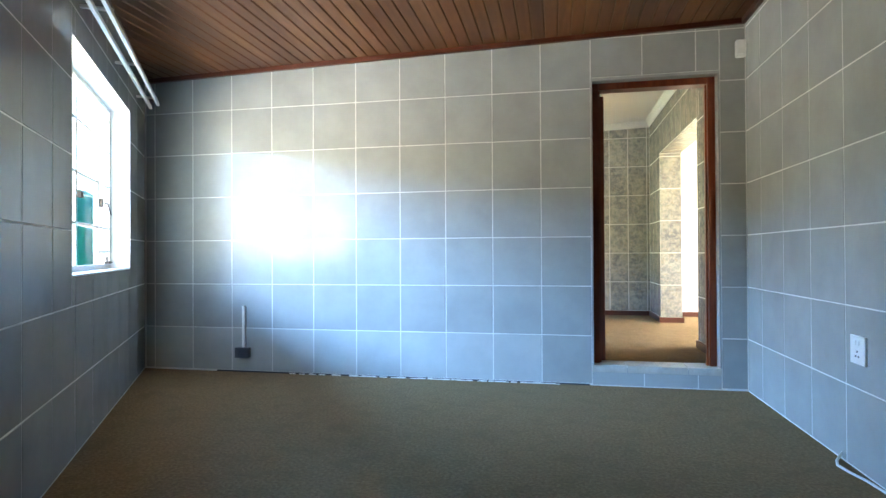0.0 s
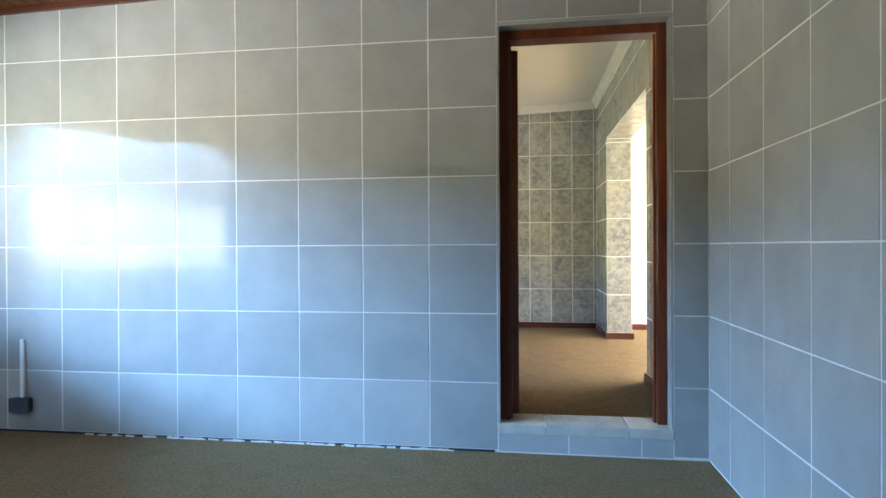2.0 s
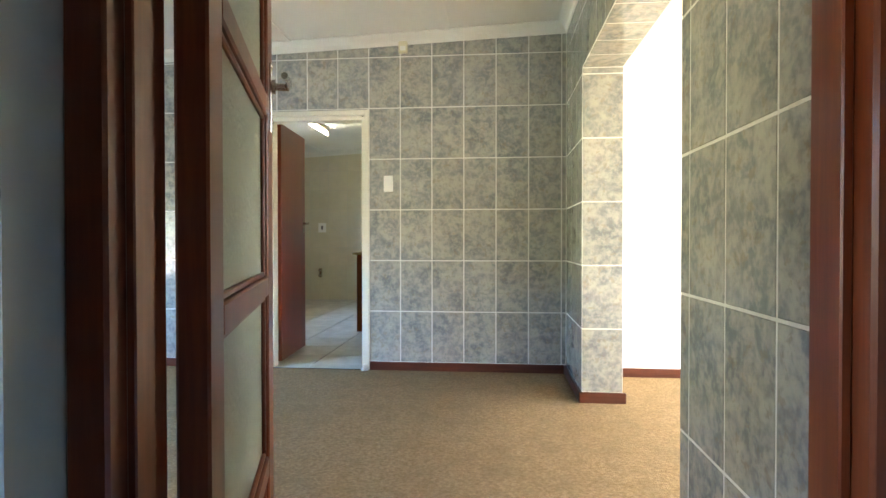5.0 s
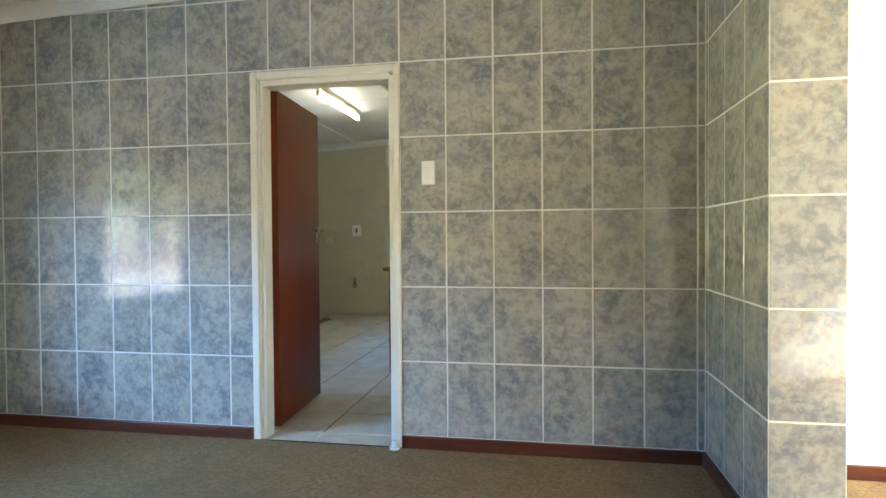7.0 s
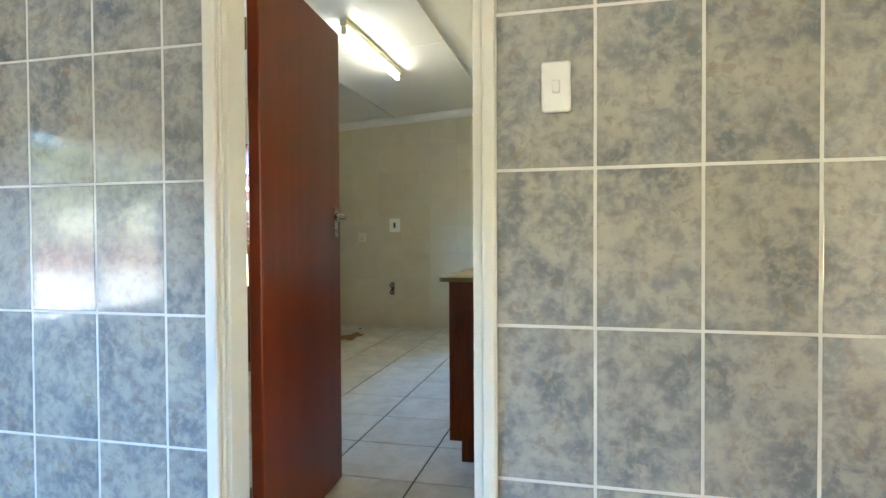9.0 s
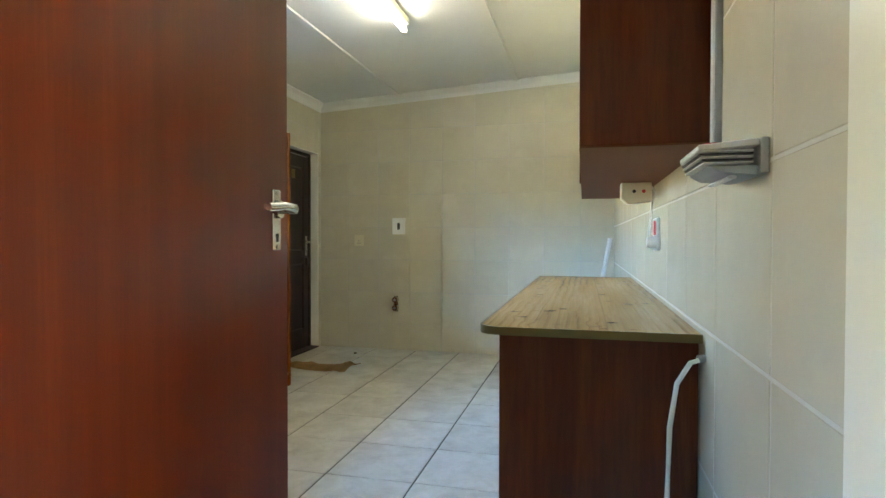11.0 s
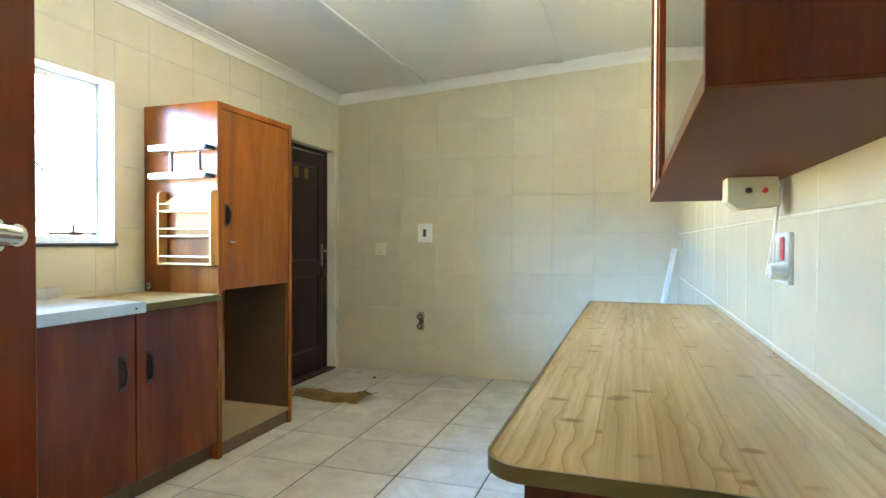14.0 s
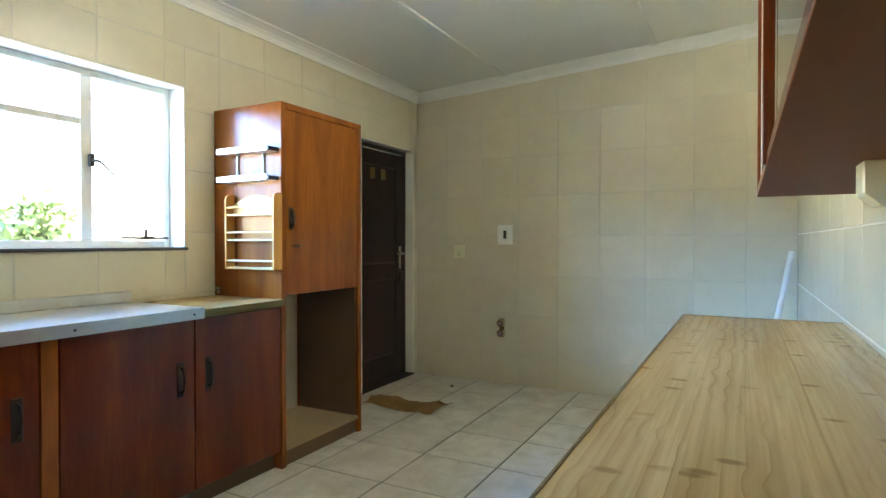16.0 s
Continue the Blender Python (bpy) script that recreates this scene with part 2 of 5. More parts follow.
def glass(name, tint=(1, 1, 1), rough=0.0, sheen=0.0):
    """Thin pane: clear to light, with a mirror's share of gloss."""
    k = Nodes(name)
    tr = k.n("ShaderNodeBsdfTransparent")
    tr.inputs["Color"].default_value = (*tint, 1)
    gl = k.n("ShaderNodeBsdfGlossy", Roughness=max(rough, 0.02))
    mx = k.n("ShaderNodeMixShader")
    mx.inputs[0].default_value = 0.06
    if sheen:
        lw = k.n("ShaderNodeLayerWeight", Blend=sheen)
        k.link(lw.outputs["Facing"], mx.inputs[0])
    k.link(tr.outputs[0], mx.inputs[1])
    k.link(gl.outputs[0], mx.inputs[2])
    k.link(mx.outputs[0], k.t.nodes["Material Output"].inputs["Surface"])
    return k.m


def obscured_glass():
    k = Nodes("obscured_pane")
    v = k.coords()
    b = k.bump(k.noise(v, 70, 3), 0.8, 0.006)
    k.p.inputs["Transmission Weight"].default_value = 0.55
    k.p.inputs["IOR"].default_value = 1.3
    return k.done((0.40, 0.43, 0.36), 0.38, 0, b)


def glow(name, color, strength):
    k = Nodes(name)
    k.p.inputs["Emission Color"].default_value = (*color, 1)
    k.p.inputs["Emission Strength"].default_value = strength
    return k.done((0.9, 0.9, 0.9), 0.4)


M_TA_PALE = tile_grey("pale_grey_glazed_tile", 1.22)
M_TA, M_TB, M_TK, M_TF = tile_grey(), tile_marble(), tile_cream(), tile_floor()
M_GROUT = plain("white_grout", (0.74, 0.74, 0.70), 0.8, 0, 200, 0.001, 0.1)
M_GROUT_K = plain("cream_grout", (0.57, 0.55, 0.45), 0.8, 0, 200, 0.001, 0.08)
M_GROUT_F = plain("dark_floor_grout", (0.055, 0.045, 0.035), 0.9, 0, 200, 0.001, 0.2)
M_CARPET = carpet()
M_WHITE = plain("white_enamel", (0.78, 0.77, 0.72), 0.35, 0, 30, 0.0006, 0.06)
M_JAMB = plain("cream_gloss_paint", (0.76, 0.74, 0.64), 0.28, 0, 22, 0.001, 0.06)
M_PLASTER = plain("white_plaster", (0.82, 0.81, 0.76), 0.75, 0, 45, 0.001, 0.03)
M_CEIL = plain("painted_ceiling_board", (0.74, 0.735, 0.68), 0.6, 0, 25, 0.0008, 0.04)
M_SWITCH = plain("white_plastic", (0.82, 0.82, 0.78), 0.3, 0, 80, 0.0002, 0.04)
M_IVORY = plain("ivory_plastic", (0.70, 0.66, 0.46), 0.35, 0, 80, 0.0002, 0.06)
M_BLACK = plain("black_plastic", (0.025, 0.025, 0.028), 0.4, 0, 80, 0.0003, 0.2)
M_RED = plain("red_plastic", (0.55, 0.02, 0.03), 0.35, 0, 80, 0.0003, 0.1)
M_PAVE = plain("pale_concrete", (0.45, 0.42, 0.36), 0.9, 0, 30, 0.004, 0.15)
M_DRIVE = plain("bright_concrete", (0.76, 0.74, 0.68), 0.9, 0, 12, 0.004, 0.08)
M_BRICK = plain("dusty_red_brick", (0.24, 0.15, 0.12), 0.85, 0, 8, 0.004, 0.2)
M_SLATEBOX = plain("dark_grey_plastic", (0.085, 0.09, 0.10), 0.4, 0, 80, 0.0003, 0.1)
M_GREY = plain("grey_plastic", (0.36, 0.37, 0.37), 0.4, 0, 80, 0.0003, 0.1)
M_CHROME = plain("worn_chrome", (0.62, 0.60, 0.55), 0.2, 1.0, 90, 0.0002, 0.1)
M_STEEL = plain("brushed_steel", (0.60, 0.60, 0.60), 0.3, 1.0, 140, 0.0003, 0.12)
M_BRASS = plain("dull_brass_edge", (0.20, 0.145, 0.05), 0.38, 0.8, 80, 0.0003, 0.15)
M_BRONZE = plain("aged_bronze", (0.05, 0.035, 0.025), 0.45, 0.7, 90, 0.0006, 0.2)
M_DOORRED = wood("red_mahogany_veneer", (0.122, 0.018, 0.004), (0.150, 0.025, 0.006), (0.180, 0.034, 0.009), 2, 0.33, 26)
M_FRAMERED = wood("red_stained_frame", (0.08, 0.016, 0.007), (0.16, 0.034, 0.012), (0.24, 0.055, 0.018), 2, 0.3, 16)
M_SKIRT = wood("red_stained_skirting", (0.05, 0.014, 0.009), (0.10, 0.027, 0.014), (0.15, 0.042, 0.02), 0, 0.35, 16)
M_SKIRT_Y = wood("red_stained_skirting_side", (0.05, 0.014, 0.009), (0.10, 0.027, 0.014), (0.15, 0.042, 0.02), 1, 0.35, 16)
M_CAB = wood("red_brown_cabinet_veneer", (0.066, 0.010, 0.002), (0.118, 0.022, 0.004), (0.185, 0.043, 0.007), 2, 0.24, 11)
M_TALL = wood("honey_brown_veneer", (0.165, 0.043, 0.006), (0.27, 0.080, 0.010), (0.38, 0.13, 0.018), 2, 0.26, 8)
M_UNDER = plain("brown_hardboard", (0.17, 0.050, 0.013), 0.55, 0, 14, 0.001, 0.22, 0.12)
M_INSIDE = plain("raw_brown_board", (0.13, 0.075, 0.038), 0.6, 0, 30, 0.001, 0.2)
M_SHELF = plain("dusty_tan_board", (0.36, 0.27, 0.15), 0.6, 0, 16, 0.001, 0.2)
M_PINE_X = wood("varnished_pine_rail", (0.5, 0.32, 0.12), (0.62, 0.42, 0.18), (0.72, 0.52, 0.26), 0, 0.3, 14)
M_BOARD = wood("pine_ceiling_board", (0.080, 0.025, 0.009), (0.140, 0.050, 0.016), (0.205, 0.084, 0.029), 1, 0.42, 10, 1.0, True)
M_YELLOW = wood("golden_stable_door", (0.40, 0.17, 0.035), (0.55, 0.26, 0.06), (0.66, 0.36, 0.10), 2, 0.35, 12)
M_DARKDOOR = wood("dark_brown_door", (0.014, 0.006, 0.005), (0.026, 0.010, 0.008), (0.042, 0.016, 0.012), 2, 0.5, 12)
M_TOP = pine_laminate()
M_CLOTH = plain("ochre_sacking", (0.36, 0.22, 0.08), 0.95, 0, 260, 0.003, 0.2)
M_GLASS = glass("clear_pane")
M_GREENGLASS = glass("green_tinted_pane", (0.80, 0.93, 0.86), 0.0, 0.3)
M_OBSC = obscured_glass()
M_TUBE = glow("lit_tube", (1.0, 0.96, 0.84), 2.6)
M_TEAL = plain("teal_painted_tank", (0.001, 0.040, 0.032), 0.8, 0, 20, 0.001, 0.15, 0.04)
M_SLATE = plain("dark_slate_sill", (0.05, 0.05, 0.055), 0.4, 0, 60, 0.001, 0.15)
M_BARK = plain("bark", (0.10, 0.07, 0.045), 0.9, 0, 30, 0.01, 0.3)


def leaf_mat():
    k = Nodes("leaves")
    g = k.n("ShaderNodeNewGeometry")
    col = k.ramp(g.outputs["Random Per Island"], [(0.0, (0.06, 0.10, 0.025)), (0.6, (0.12, 0.18, 0.05)), (1.0, (0.20, 0.23, 0.09))])
    return k.done(col, 0.6)


def ground_mat():
    k = Nodes("dry_lawn_and_earth")
    v = k.coords()
    a = k.noise(v, 0.35, 6, 0.65)
    b = k.noise(v, 25, 4, 0.7)
    col = k.ramp(a, [(0.38, (0.13, 0.15, 0.055)), (0.52, (0.26, 0.23, 0.12)), (0.7, (0.36, 0.29, 0.20))])
    col = k.mix(k.ramp(b, [(0.4, (0.5,) * 3), (0.65, (0.0,) * 3)]), col, (0.10, 0.10, 0.045))
    return k.done(col, 0.95, 0, k.bump(b, 0.6, 0.02))


M_LEAF, M_GROUND = leaf_mat(), ground_mat()

# ---- building helpers ----


def mesh_of(bm, mat, name):
    me = bpy.data.meshes.new(name)
    bm.normal_update()
    bm.to_mesh(me)
    bm.free()
    me.materials.append(mat)
    return me


def part(name, bm, mat, parent=None, label="", smooth=False):
    me = mesh_of(bm, mat, name)
    if smooth:
        me.shade_smooth()
        me.set_sharp_from_angle(angle=radians(40))
    ob = new(name, me)
    if parent is not None:
        ob.parent = parent
    if label:
        tagged(ob, label)
    return ob


def thing(name, x, y, z, label, category, group="", rz=0.0):
    ob = new(name)
    ob.matrix_world = pose(x, y, z, 0, 0, rz)
    ob.empty_display_size = 0.1
    return tagged(ob, label, category, group)


def add_box(bm, x0, x1, y0, y1, z0, z1, bevel=0.0, seg=1):
    r = bmesh.ops.create_cube(bm, size=1.0)
    vs = r["verts"]
    for v in vs:
        v.co = Vector(((x0 + x1) / 2 + v.co.x * (x1 - x0), (y0 + y1) / 2 + v.co.y * (y1 - y0), (z0 + z1) / 2 + v.co.z * (z1 - z0)))
    if bevel:
        es = list({e for v in vs for e in v.link_edges})
        bmesh.ops.bevel(bm, geom=es, offset=bevel, segments=seg, affect="EDGES", profile=0.5)
    return bm


def box(x0, x1, y0, y1, z0, z1, bevel=0.003, seg=1):
    return add_box(bmesh.new(), x0, x1, y0, y1, z0, z1, bevel, seg)


def add_rod(bm, a, b, r, sides=10, r2=None):
    a, b = Vector(a), Vector(b)
    m = Matrix.Translation((a + b) / 2) @ (b - a).to_track_quat("Z", "Y").to_matrix().to_4x4()
    bmesh.ops.create_cone(bm, cap_ends=True, segments=sides, radius1=r, radius2=r if r2 is None else r2, depth=(b - a).length, matrix=m)
    return bm


def rod(a, b, r, sides=10, r2=None):
    return add_rod(bmesh.new(), a, b, r, sides, r2)


def pipe_along(points, r, sides=8):
    """A bent rod through a few points."""
    bm = bmesh.new()
    pts = [Vector(p) for p in points]
    rings = []
    for i, p in enumerate(pts):
        d = (pts[min(i + 1, len(pts) - 1)] - pts[max(i - 1, 0)]).normalized()
        q = d.to_track_quat("Z", "Y")
        rings.append([bm.verts.new(p + q @ Vector((r * math.cos(2 * math.pi * k / sides), r * math.sin(2 * math.pi * k / sides), 0))) for k in range(sides)])
    for a, b in zip(rings, rings[1:]):
        for k in range(sides):
            bm.faces.new((a[k], a[(k + 1) % sides], b[(k + 1) % sides], b[k]))
    bm.faces.new(rings[0][::-1])
    bm.faces.new(rings[-1])
    return bm


def extrude_outline(pts, depth_vec, bevel=0.0):
    """A prism from an outline (list of 3D points) pushed along depth_vec."""
    bm = bmesh.new()
    a = [bm.verts.new(p) for p in pts]
    d = Vector(depth_vec)
    b = [bm.verts.new(Vector(p) + d) for p in pts]
    n = len(a)
    bm.faces.new(a)
    bm.faces.new(b[::-1])
    for i in range(n):
        bm.faces.new((a[i], b[i], b[(i + 1) % n], a[(i + 1) % n]))
    bmesh.ops.recalc_face_normals(bm, faces=bm.faces[:])
    if bevel:
        bmesh.ops.bevel(bm, geom=bm.edges[:], offset=bevel, segments=1, affect="EDGES")
    return bm


def wall(name, axis, p0, p1, u0, u1, z0, z1, holes, mat, label):
    """A wall slab between p0 and p1 on its own axis, from u0 to u1 along the other, with openings (ua, ub, za, zb)."""
    us = sorted({u0, u1, *[h[0] for h in holes], *[h[1] for h in holes]})
    zs = sorted({z0, z1, *[h[2] for h in holes], *[h[3] for h in holes]})
    us = [u for u in us if u0 <= u <= u1]
    zs = [z for z in zs if z0 <= z <= z1]
    solid = {}
    for i in range(len(us) - 1):
        for j in range(len(zs) - 1):
            uc, zc = (us[i] + us[i + 1]) / 2, (zs[j] + zs[j + 1]) / 2
            solid[i, j] = not any(h[0] < uc < h[1] and h[2] < zc < h[3] for h in holes)
    bm = bmesh.new()
    vert = {}

    def v(p, u, z):
        key = (round(p, 4), round(u, 4), round(z, 4))
        if key not in vert:
            vert[key] = bm.verts.new((p, u, z) if axis == "x" else (u, p, z))
        return vert[key]

    for (i, j), s in solid.items():
        if not s:
            continue
        a, b, c, d = us[i], us[i + 1], zs[j], zs[j + 1]
        for p in (p0, p1):
            bm.faces.new((v(p, a, c), v(p, b, c), v(p, b, d), v(p, a, d)))
        for n, e in (((i - 1, j), ((a, c), (a, d))), ((i + 1, j), ((b, c), (b, d))), ((i, j - 1), ((a, c), (b, c))), ((i, j + 1), ((a, d), (b, d)))):
            if not solid.get(n, False):
                (ua, za), (ub, zb) = e
                bm.faces.new((v(p0, ua, za), v(p0, ub, zb), v(p1, ub, zb), v(p1, ua, za)))
    bmesh.ops.recalc_face_normals(bm, faces=bm.faces[:])
    return tagged(part(name, bm, mat), label, "wall", "", "structure")


TILE = {}


def tile_mesh(wd, ht, thick, mat, edge=0.0022):
    """A tile that lies in the x-z plane, its face towards -y, with softened edges."""
    key = (round(wd, 3), round(ht, 3), mat.name)
    if key not in TILE:
        a, b, e, t = wd / 2, ht / 2, edge, thick
        v = [(-a, 0, -b), (a, 0, -b), (a, 0, b), (-a, 0, b), (-a, -t + e, -b), (a, -t + e, -b), (a, -t + e, b), (-a, -t + e, b),
             (-a + e, -t, -b + e), (a - e, -t, -b + e), (a - e, -t, b - e), (-a + e, -t, b - e)]
        f = [(8, 9, 10, 11)]
        for k in range(4):
            n = (k + 1) % 4
            f += [(k, n, 4 + n, 4 + k), (4 + k, 4 + n, 8 + n, 8 + k)]
        me = bpy.data.meshes.new("tile")
        me.from_pydata(v, [], f)
        me.materials.append(mat)
        TILE[key] = me
    return TILE[key]


TURN = {"-y": 0, "+x": 90, "+y": 180, "-x": -90}
rng = random.Random(7)


def cut(r, h):
    a, b, c, d = r
    x0, x1, z0, z1 = max(a, h[0]), min(b, h[1]), max(c, h[2]), min(d, h[3])
    if x1 - x0 < 1e-4 or z1 - z0 < 1e-4:
        return [r]
    out = [(a, x0, c, d), (x1, b, c, d), (x0, x1, c, z0), (x0, x1, z1, d)]
    return [q for q in out if q[1] - q[0] > 0.012 and q[3] - q[2] > 0.012]


def tiles(parent, facing, plane, us, zs, lim, holes, mat, gap=0.007, thick=0.008, name="tile"):
    """Lays tiles on a plane: us and zs are (first joint, pitch); lim is (u0, u1, z0, z1)."""
    u0, u1, z0, z1 = lim
    i0, i1 = math.floor((u0 - us[0]) / us[1]), math.ceil((u1 - us[0]) / us[1])
    j0, j1 = math.floor((z0 - zs[0]) / zs[1]), math.ceil((z1 - zs[0]) / zs[1])
    for i in range(i0, i1):
        for j in range(j0, j1):
            r = (max(u0, us[0] + i * us[1]), min(u1, us[0] + (i + 1) * us[1]), max(z0, zs[0] + j * zs[1]), min(z1, zs[0] + (j + 1) * zs[1]))
            if r[1] - r[0] < 0.015 or r[3] - r[2] < 0.015:
                continue
            rs = [r]
            for h in holes:
                rs = [q for s in rs for q in cut(s, h)]
            for a, b, c, d in rs:
                me = tile_mesh(b - a - gap, d - c - gap, thick, mat)
                ob = new(name, me)
                u, z = (a + b) / 2, (c + d) / 2
                x, y = (u, plane) if facing[1] == "y" else (plane, u)
                ob.matrix_world = pose(x, y, z, rng.uniform(-0.12, 0.12), 0, TURN[facing] + rng.uniform(-0.12, 0.12))
                ob.parent = parent


# ---- the large structure ----
ZA, ZB = 0.0, 0.105            # floors: front room, the other rooms
YA, YB, YK0, YK = 4.34, 8.29, 8.45, 13.57
XL, XR = -3.63, 1.165          # front room
XBL, XBR = -3.10, 1.12         # middle room
XKL, XKR = -3.30, -0.34        # kitchen
TOPW = 2.95
PA, PB, PK = 0.365, (0.25, 0.40), 0.335
T = 0.008                      # tile thickness

DOOR_A = (0.108, 0.995, 0.145, 2.265)
DOOR_B = (-1.261, -0.428, ZB, 2.15)
WIN_A = (-2.35, -0.75, 0.875, 2.045)   # along the slanting wall, from the corner
SLANT = pose(-3.64, YA, 0, 0, 0, 31.3)
WIN_B = (6.07, 7.27, 0.71, 1.85)
WIN_K = (9.25, 11.13, 1.268, 2.125)
DOOR_K = (12.72, 13.515, ZB, 2.115)
OPEN_B = (5.575, 7.50, ZB, 2.21)

ground = bmesh.new()
bmesh.ops.create_grid(ground, x_segments=4, y_segments=4, size=400)
bmesh.ops.translate(ground, verts=ground.verts[:], vec=(0, 0, -0.18))
tagged(part("ground", ground, M_GROUND), "dry lawn and bare earth round the house", "ground", "", "structure")

tagged(part("floor_front_room", extrude_outline([(XL - 0.1, YA, -0.15), (XR + 0.2, YA, -0.15), (XR + 0.2, -2.8, -0.15), (0.60, -2.8, -0.15)], (0, 0, 0.15)), M_CARPET), "worn brown-tan loop-pile carpet in the front room", "floor", "", "structure")
fb = box(XBL - 0.2, 3.97, YA + 0.19, YK0 - 0.09, -0.15, ZB, 0)
add_box(fb, 1.375, 3.97, YK0 - 0.09, 9.9, -0.15, ZB)
tagged(part("floor_middle_room", fb, M_CARPET), "golden-tan loop-pile carpet in the middle room and hall", "floor", "", "structure")
tagged(part("floor_hall_north", box(2.21, 3.965, 8.36, 9.855, ZB - 0.02, ZB + 0.004, 0), M_PAVE), "grey screed floor at the end of the hall", "floor", "", "structure")
floor_k = tagged(part("floor_kitchen", box(XKL - 0.2, XKR + 0.1, YK0 - 0.09, YK + 0.2, -0.15, ZB - 0.004, 0), M_GROUT_F), "pale square ceramic floor tiles with dark joints", "floor", "", "structure")

# walls of the front room
wall_a = wall("wall_front_room_back", "y", YA + T - 0.0065, YA + 0.19, XL - 0.2, XR + 0.2, -0.15, TOPW, [DOOR_A], M_GROUT, "grey glazed wall tiles with white joints round a doorway")
wall_al = wall("wall_front_room_window", "x", -0.22, -T + 0.0065, -8.4, 0.25, -0.15, TOPW, [WIN_A], M_GROUT, "grey glazed wall tiles round a steel window")
wall_al.matrix_world = SLANT
wall_ar = wall("wall_front_room_side", "x", XR + T - 0.0065, XR + 0.2, -2.8, YA, -0.15, TOPW, [], M_GROUT, "grey glazed wall tiles with white joints")
wall("wall_front_room_rear", "y", -3.0, -2.8, 0.0, XR + 0.2, -0.15, TOPW, [], M_PLASTER, "plain plastered wall behind the walk")

# walls of the middle room and hall
wall_b = wall("wall_middle_room_back", "y", YB + T - 0.0065, YK0 - T + 0.0065, XBL - 0.22, XBR + 0.26, -0.15, TOPW, [DOOR_B], M_GROUT, "grey marbled wall tiles with white joints round a doorway")
wall_bl = wall("wall_middle_room_window", "x", XBL - 0.22, XBL - T + 0.0065, YA + 0.19, YB, -0.15, TOPW, [WIN_B], M_GROUT, "grey marbled wall tiles with a steel window")
wall_br = wall("wall_middle_room_opening", "x", XBR + T - 0.0065, 1.375 - T + 0.0065, YA + 0.19, YB + T - 0.0065, -0.15, TOPW, [(OPEN_B[0] - 0.0015, OPEN_B[1] + 0.0015, 0.0, OPEN_B[3] + 0.0015)], M_GROUT, "grey marbled tiles round a wide opening to the hall")
wall("wall_hall_back", "y", 8.22, 8.38, 1.38, 2.20, -0.15, TOPW, [], M_PLASTER, "white painted wall stub in the bright hall")
wall("wall_hall_return", "x", 2.06, 2.20, 8.38, 9.86, -0.15, TOPW, [], M_PLASTER, "white painted return wall in the hall")
wall("wall_hall_north", "y", 9.86, 10.0, 2.06, 3.97, -0.15, TOPW, [], M_PLASTER, "white painted end wall of the hall")
# both openings are unseen, added to let daylight and a sun streak into the hall
wall("wall_hall_east", "x", 3.97, 4.17, 4.3, 10.0, -0.15, TOPW, [(4.9, 8.0, 0.9, 2.35), (9.09, 9.315, ZB, 2.6)], M_PLASTER, "white painted outer wall of the hall with added unseen openings for light")
wall("wall_hall_south", "y", 4.3, 4.44, 1.38, 3.97, -0.15, TOPW, [], M_PLASTER, "white painted wall that closes the hall")

# walls of the kitchen
wall_kl = wall("wall_kitchen_window", "x", XKL - 0.22, XKL - T + 0.0065, YK0 - 0.09, YK + 0.2, -0.15, TOPW, [WIN_K, DOOR_K], M_GROUT_K, "cream glazed wall tiles round a wide steel window")
wall_kb = wall("wall_kitchen_back", "y", YK + T - 0.0065, YK + 0.2, XKL, XKR + 0.2, -0.15, TOPW, [], M_GROUT_K, "cream glazed wall tiles with pale joints")
wall_kr = wall("wall_kitchen_counter", "x", XKR + T - 0.0065, XKR + 0.2, YK0, YK, -0.15, TOPW, [], M_GROUT_K, "cream glazed wall tiles above the counter")

# ceilings rise gently to one side
SA = 0.026


def za(x):
    return 2.585 + SA * x


def zb(x):
    return 2.745 + 0.04 * x


def zk(x):
    return 2.825 + 0.059 * x


def sloped(x0, x1, y0, y1, zf, up, bm=None, low=0.0):
    bm = bm or bmesh.new()
    v = [bm.verts.new((x, y, zf(x) + dz)) for dz in (low, up) for x, y in ((x0, y0), (x1, y0), (x1, y1), (x0, y1))]
    for f in ((3, 2, 1, 0), (4, 5, 6, 7), (0, 1, 5, 4), (1, 2, 6, 5), (2, 3, 7, 6), (3, 0, 4, 7)):
        bm.faces.new([v[k] for k in f])
    return bm


def slant_y(x):
    return max(-2.8, YA - (x + 3.64) * 1.6447 - 0.03)


cb = bmesh.new()
n_board = 52
wb = (XR - XL) / n_board
for i in range(n_board):
    a, b = XL + i * wb + 0.0018, XL + (i + 1) * wb - 0.0018
    pts = [(a, za(a) + 0.02), (a, za(a) + 0.005), (a + 0.006, za(a)), (b - 0.006, za(b)), (b, za(b) + 0.005), (b, za(b) + 0.02)]
    lo = [cb.verts.new((x, slant_y(x), z)) for x, z in pts]
    hi = [cb.verts.new((x, YA - 0.002, z)) for x, z in pts]
    for k in range(5):
        cb.faces.new((lo[k], lo[k + 1], hi[k + 1], hi[k]))
top_b = [(XL - 0.05, YA + 0.1), (XR + 0.1, YA + 0.1), (XR + 0.1, -2.9), (0.66, -2.9)]
vs = [[cb.verts.new((x, y, za(x) + dz)) for x, y in top_b] for dz in (0.019, 0.1)]
cb.faces.new(vs[0])
cb.faces.new(vs[1][::-1])
tagged(part("ceiling_front_room", cb, M_BOARD), "red-brown varnished pine boards with open joints", "ceiling", "", "structure")

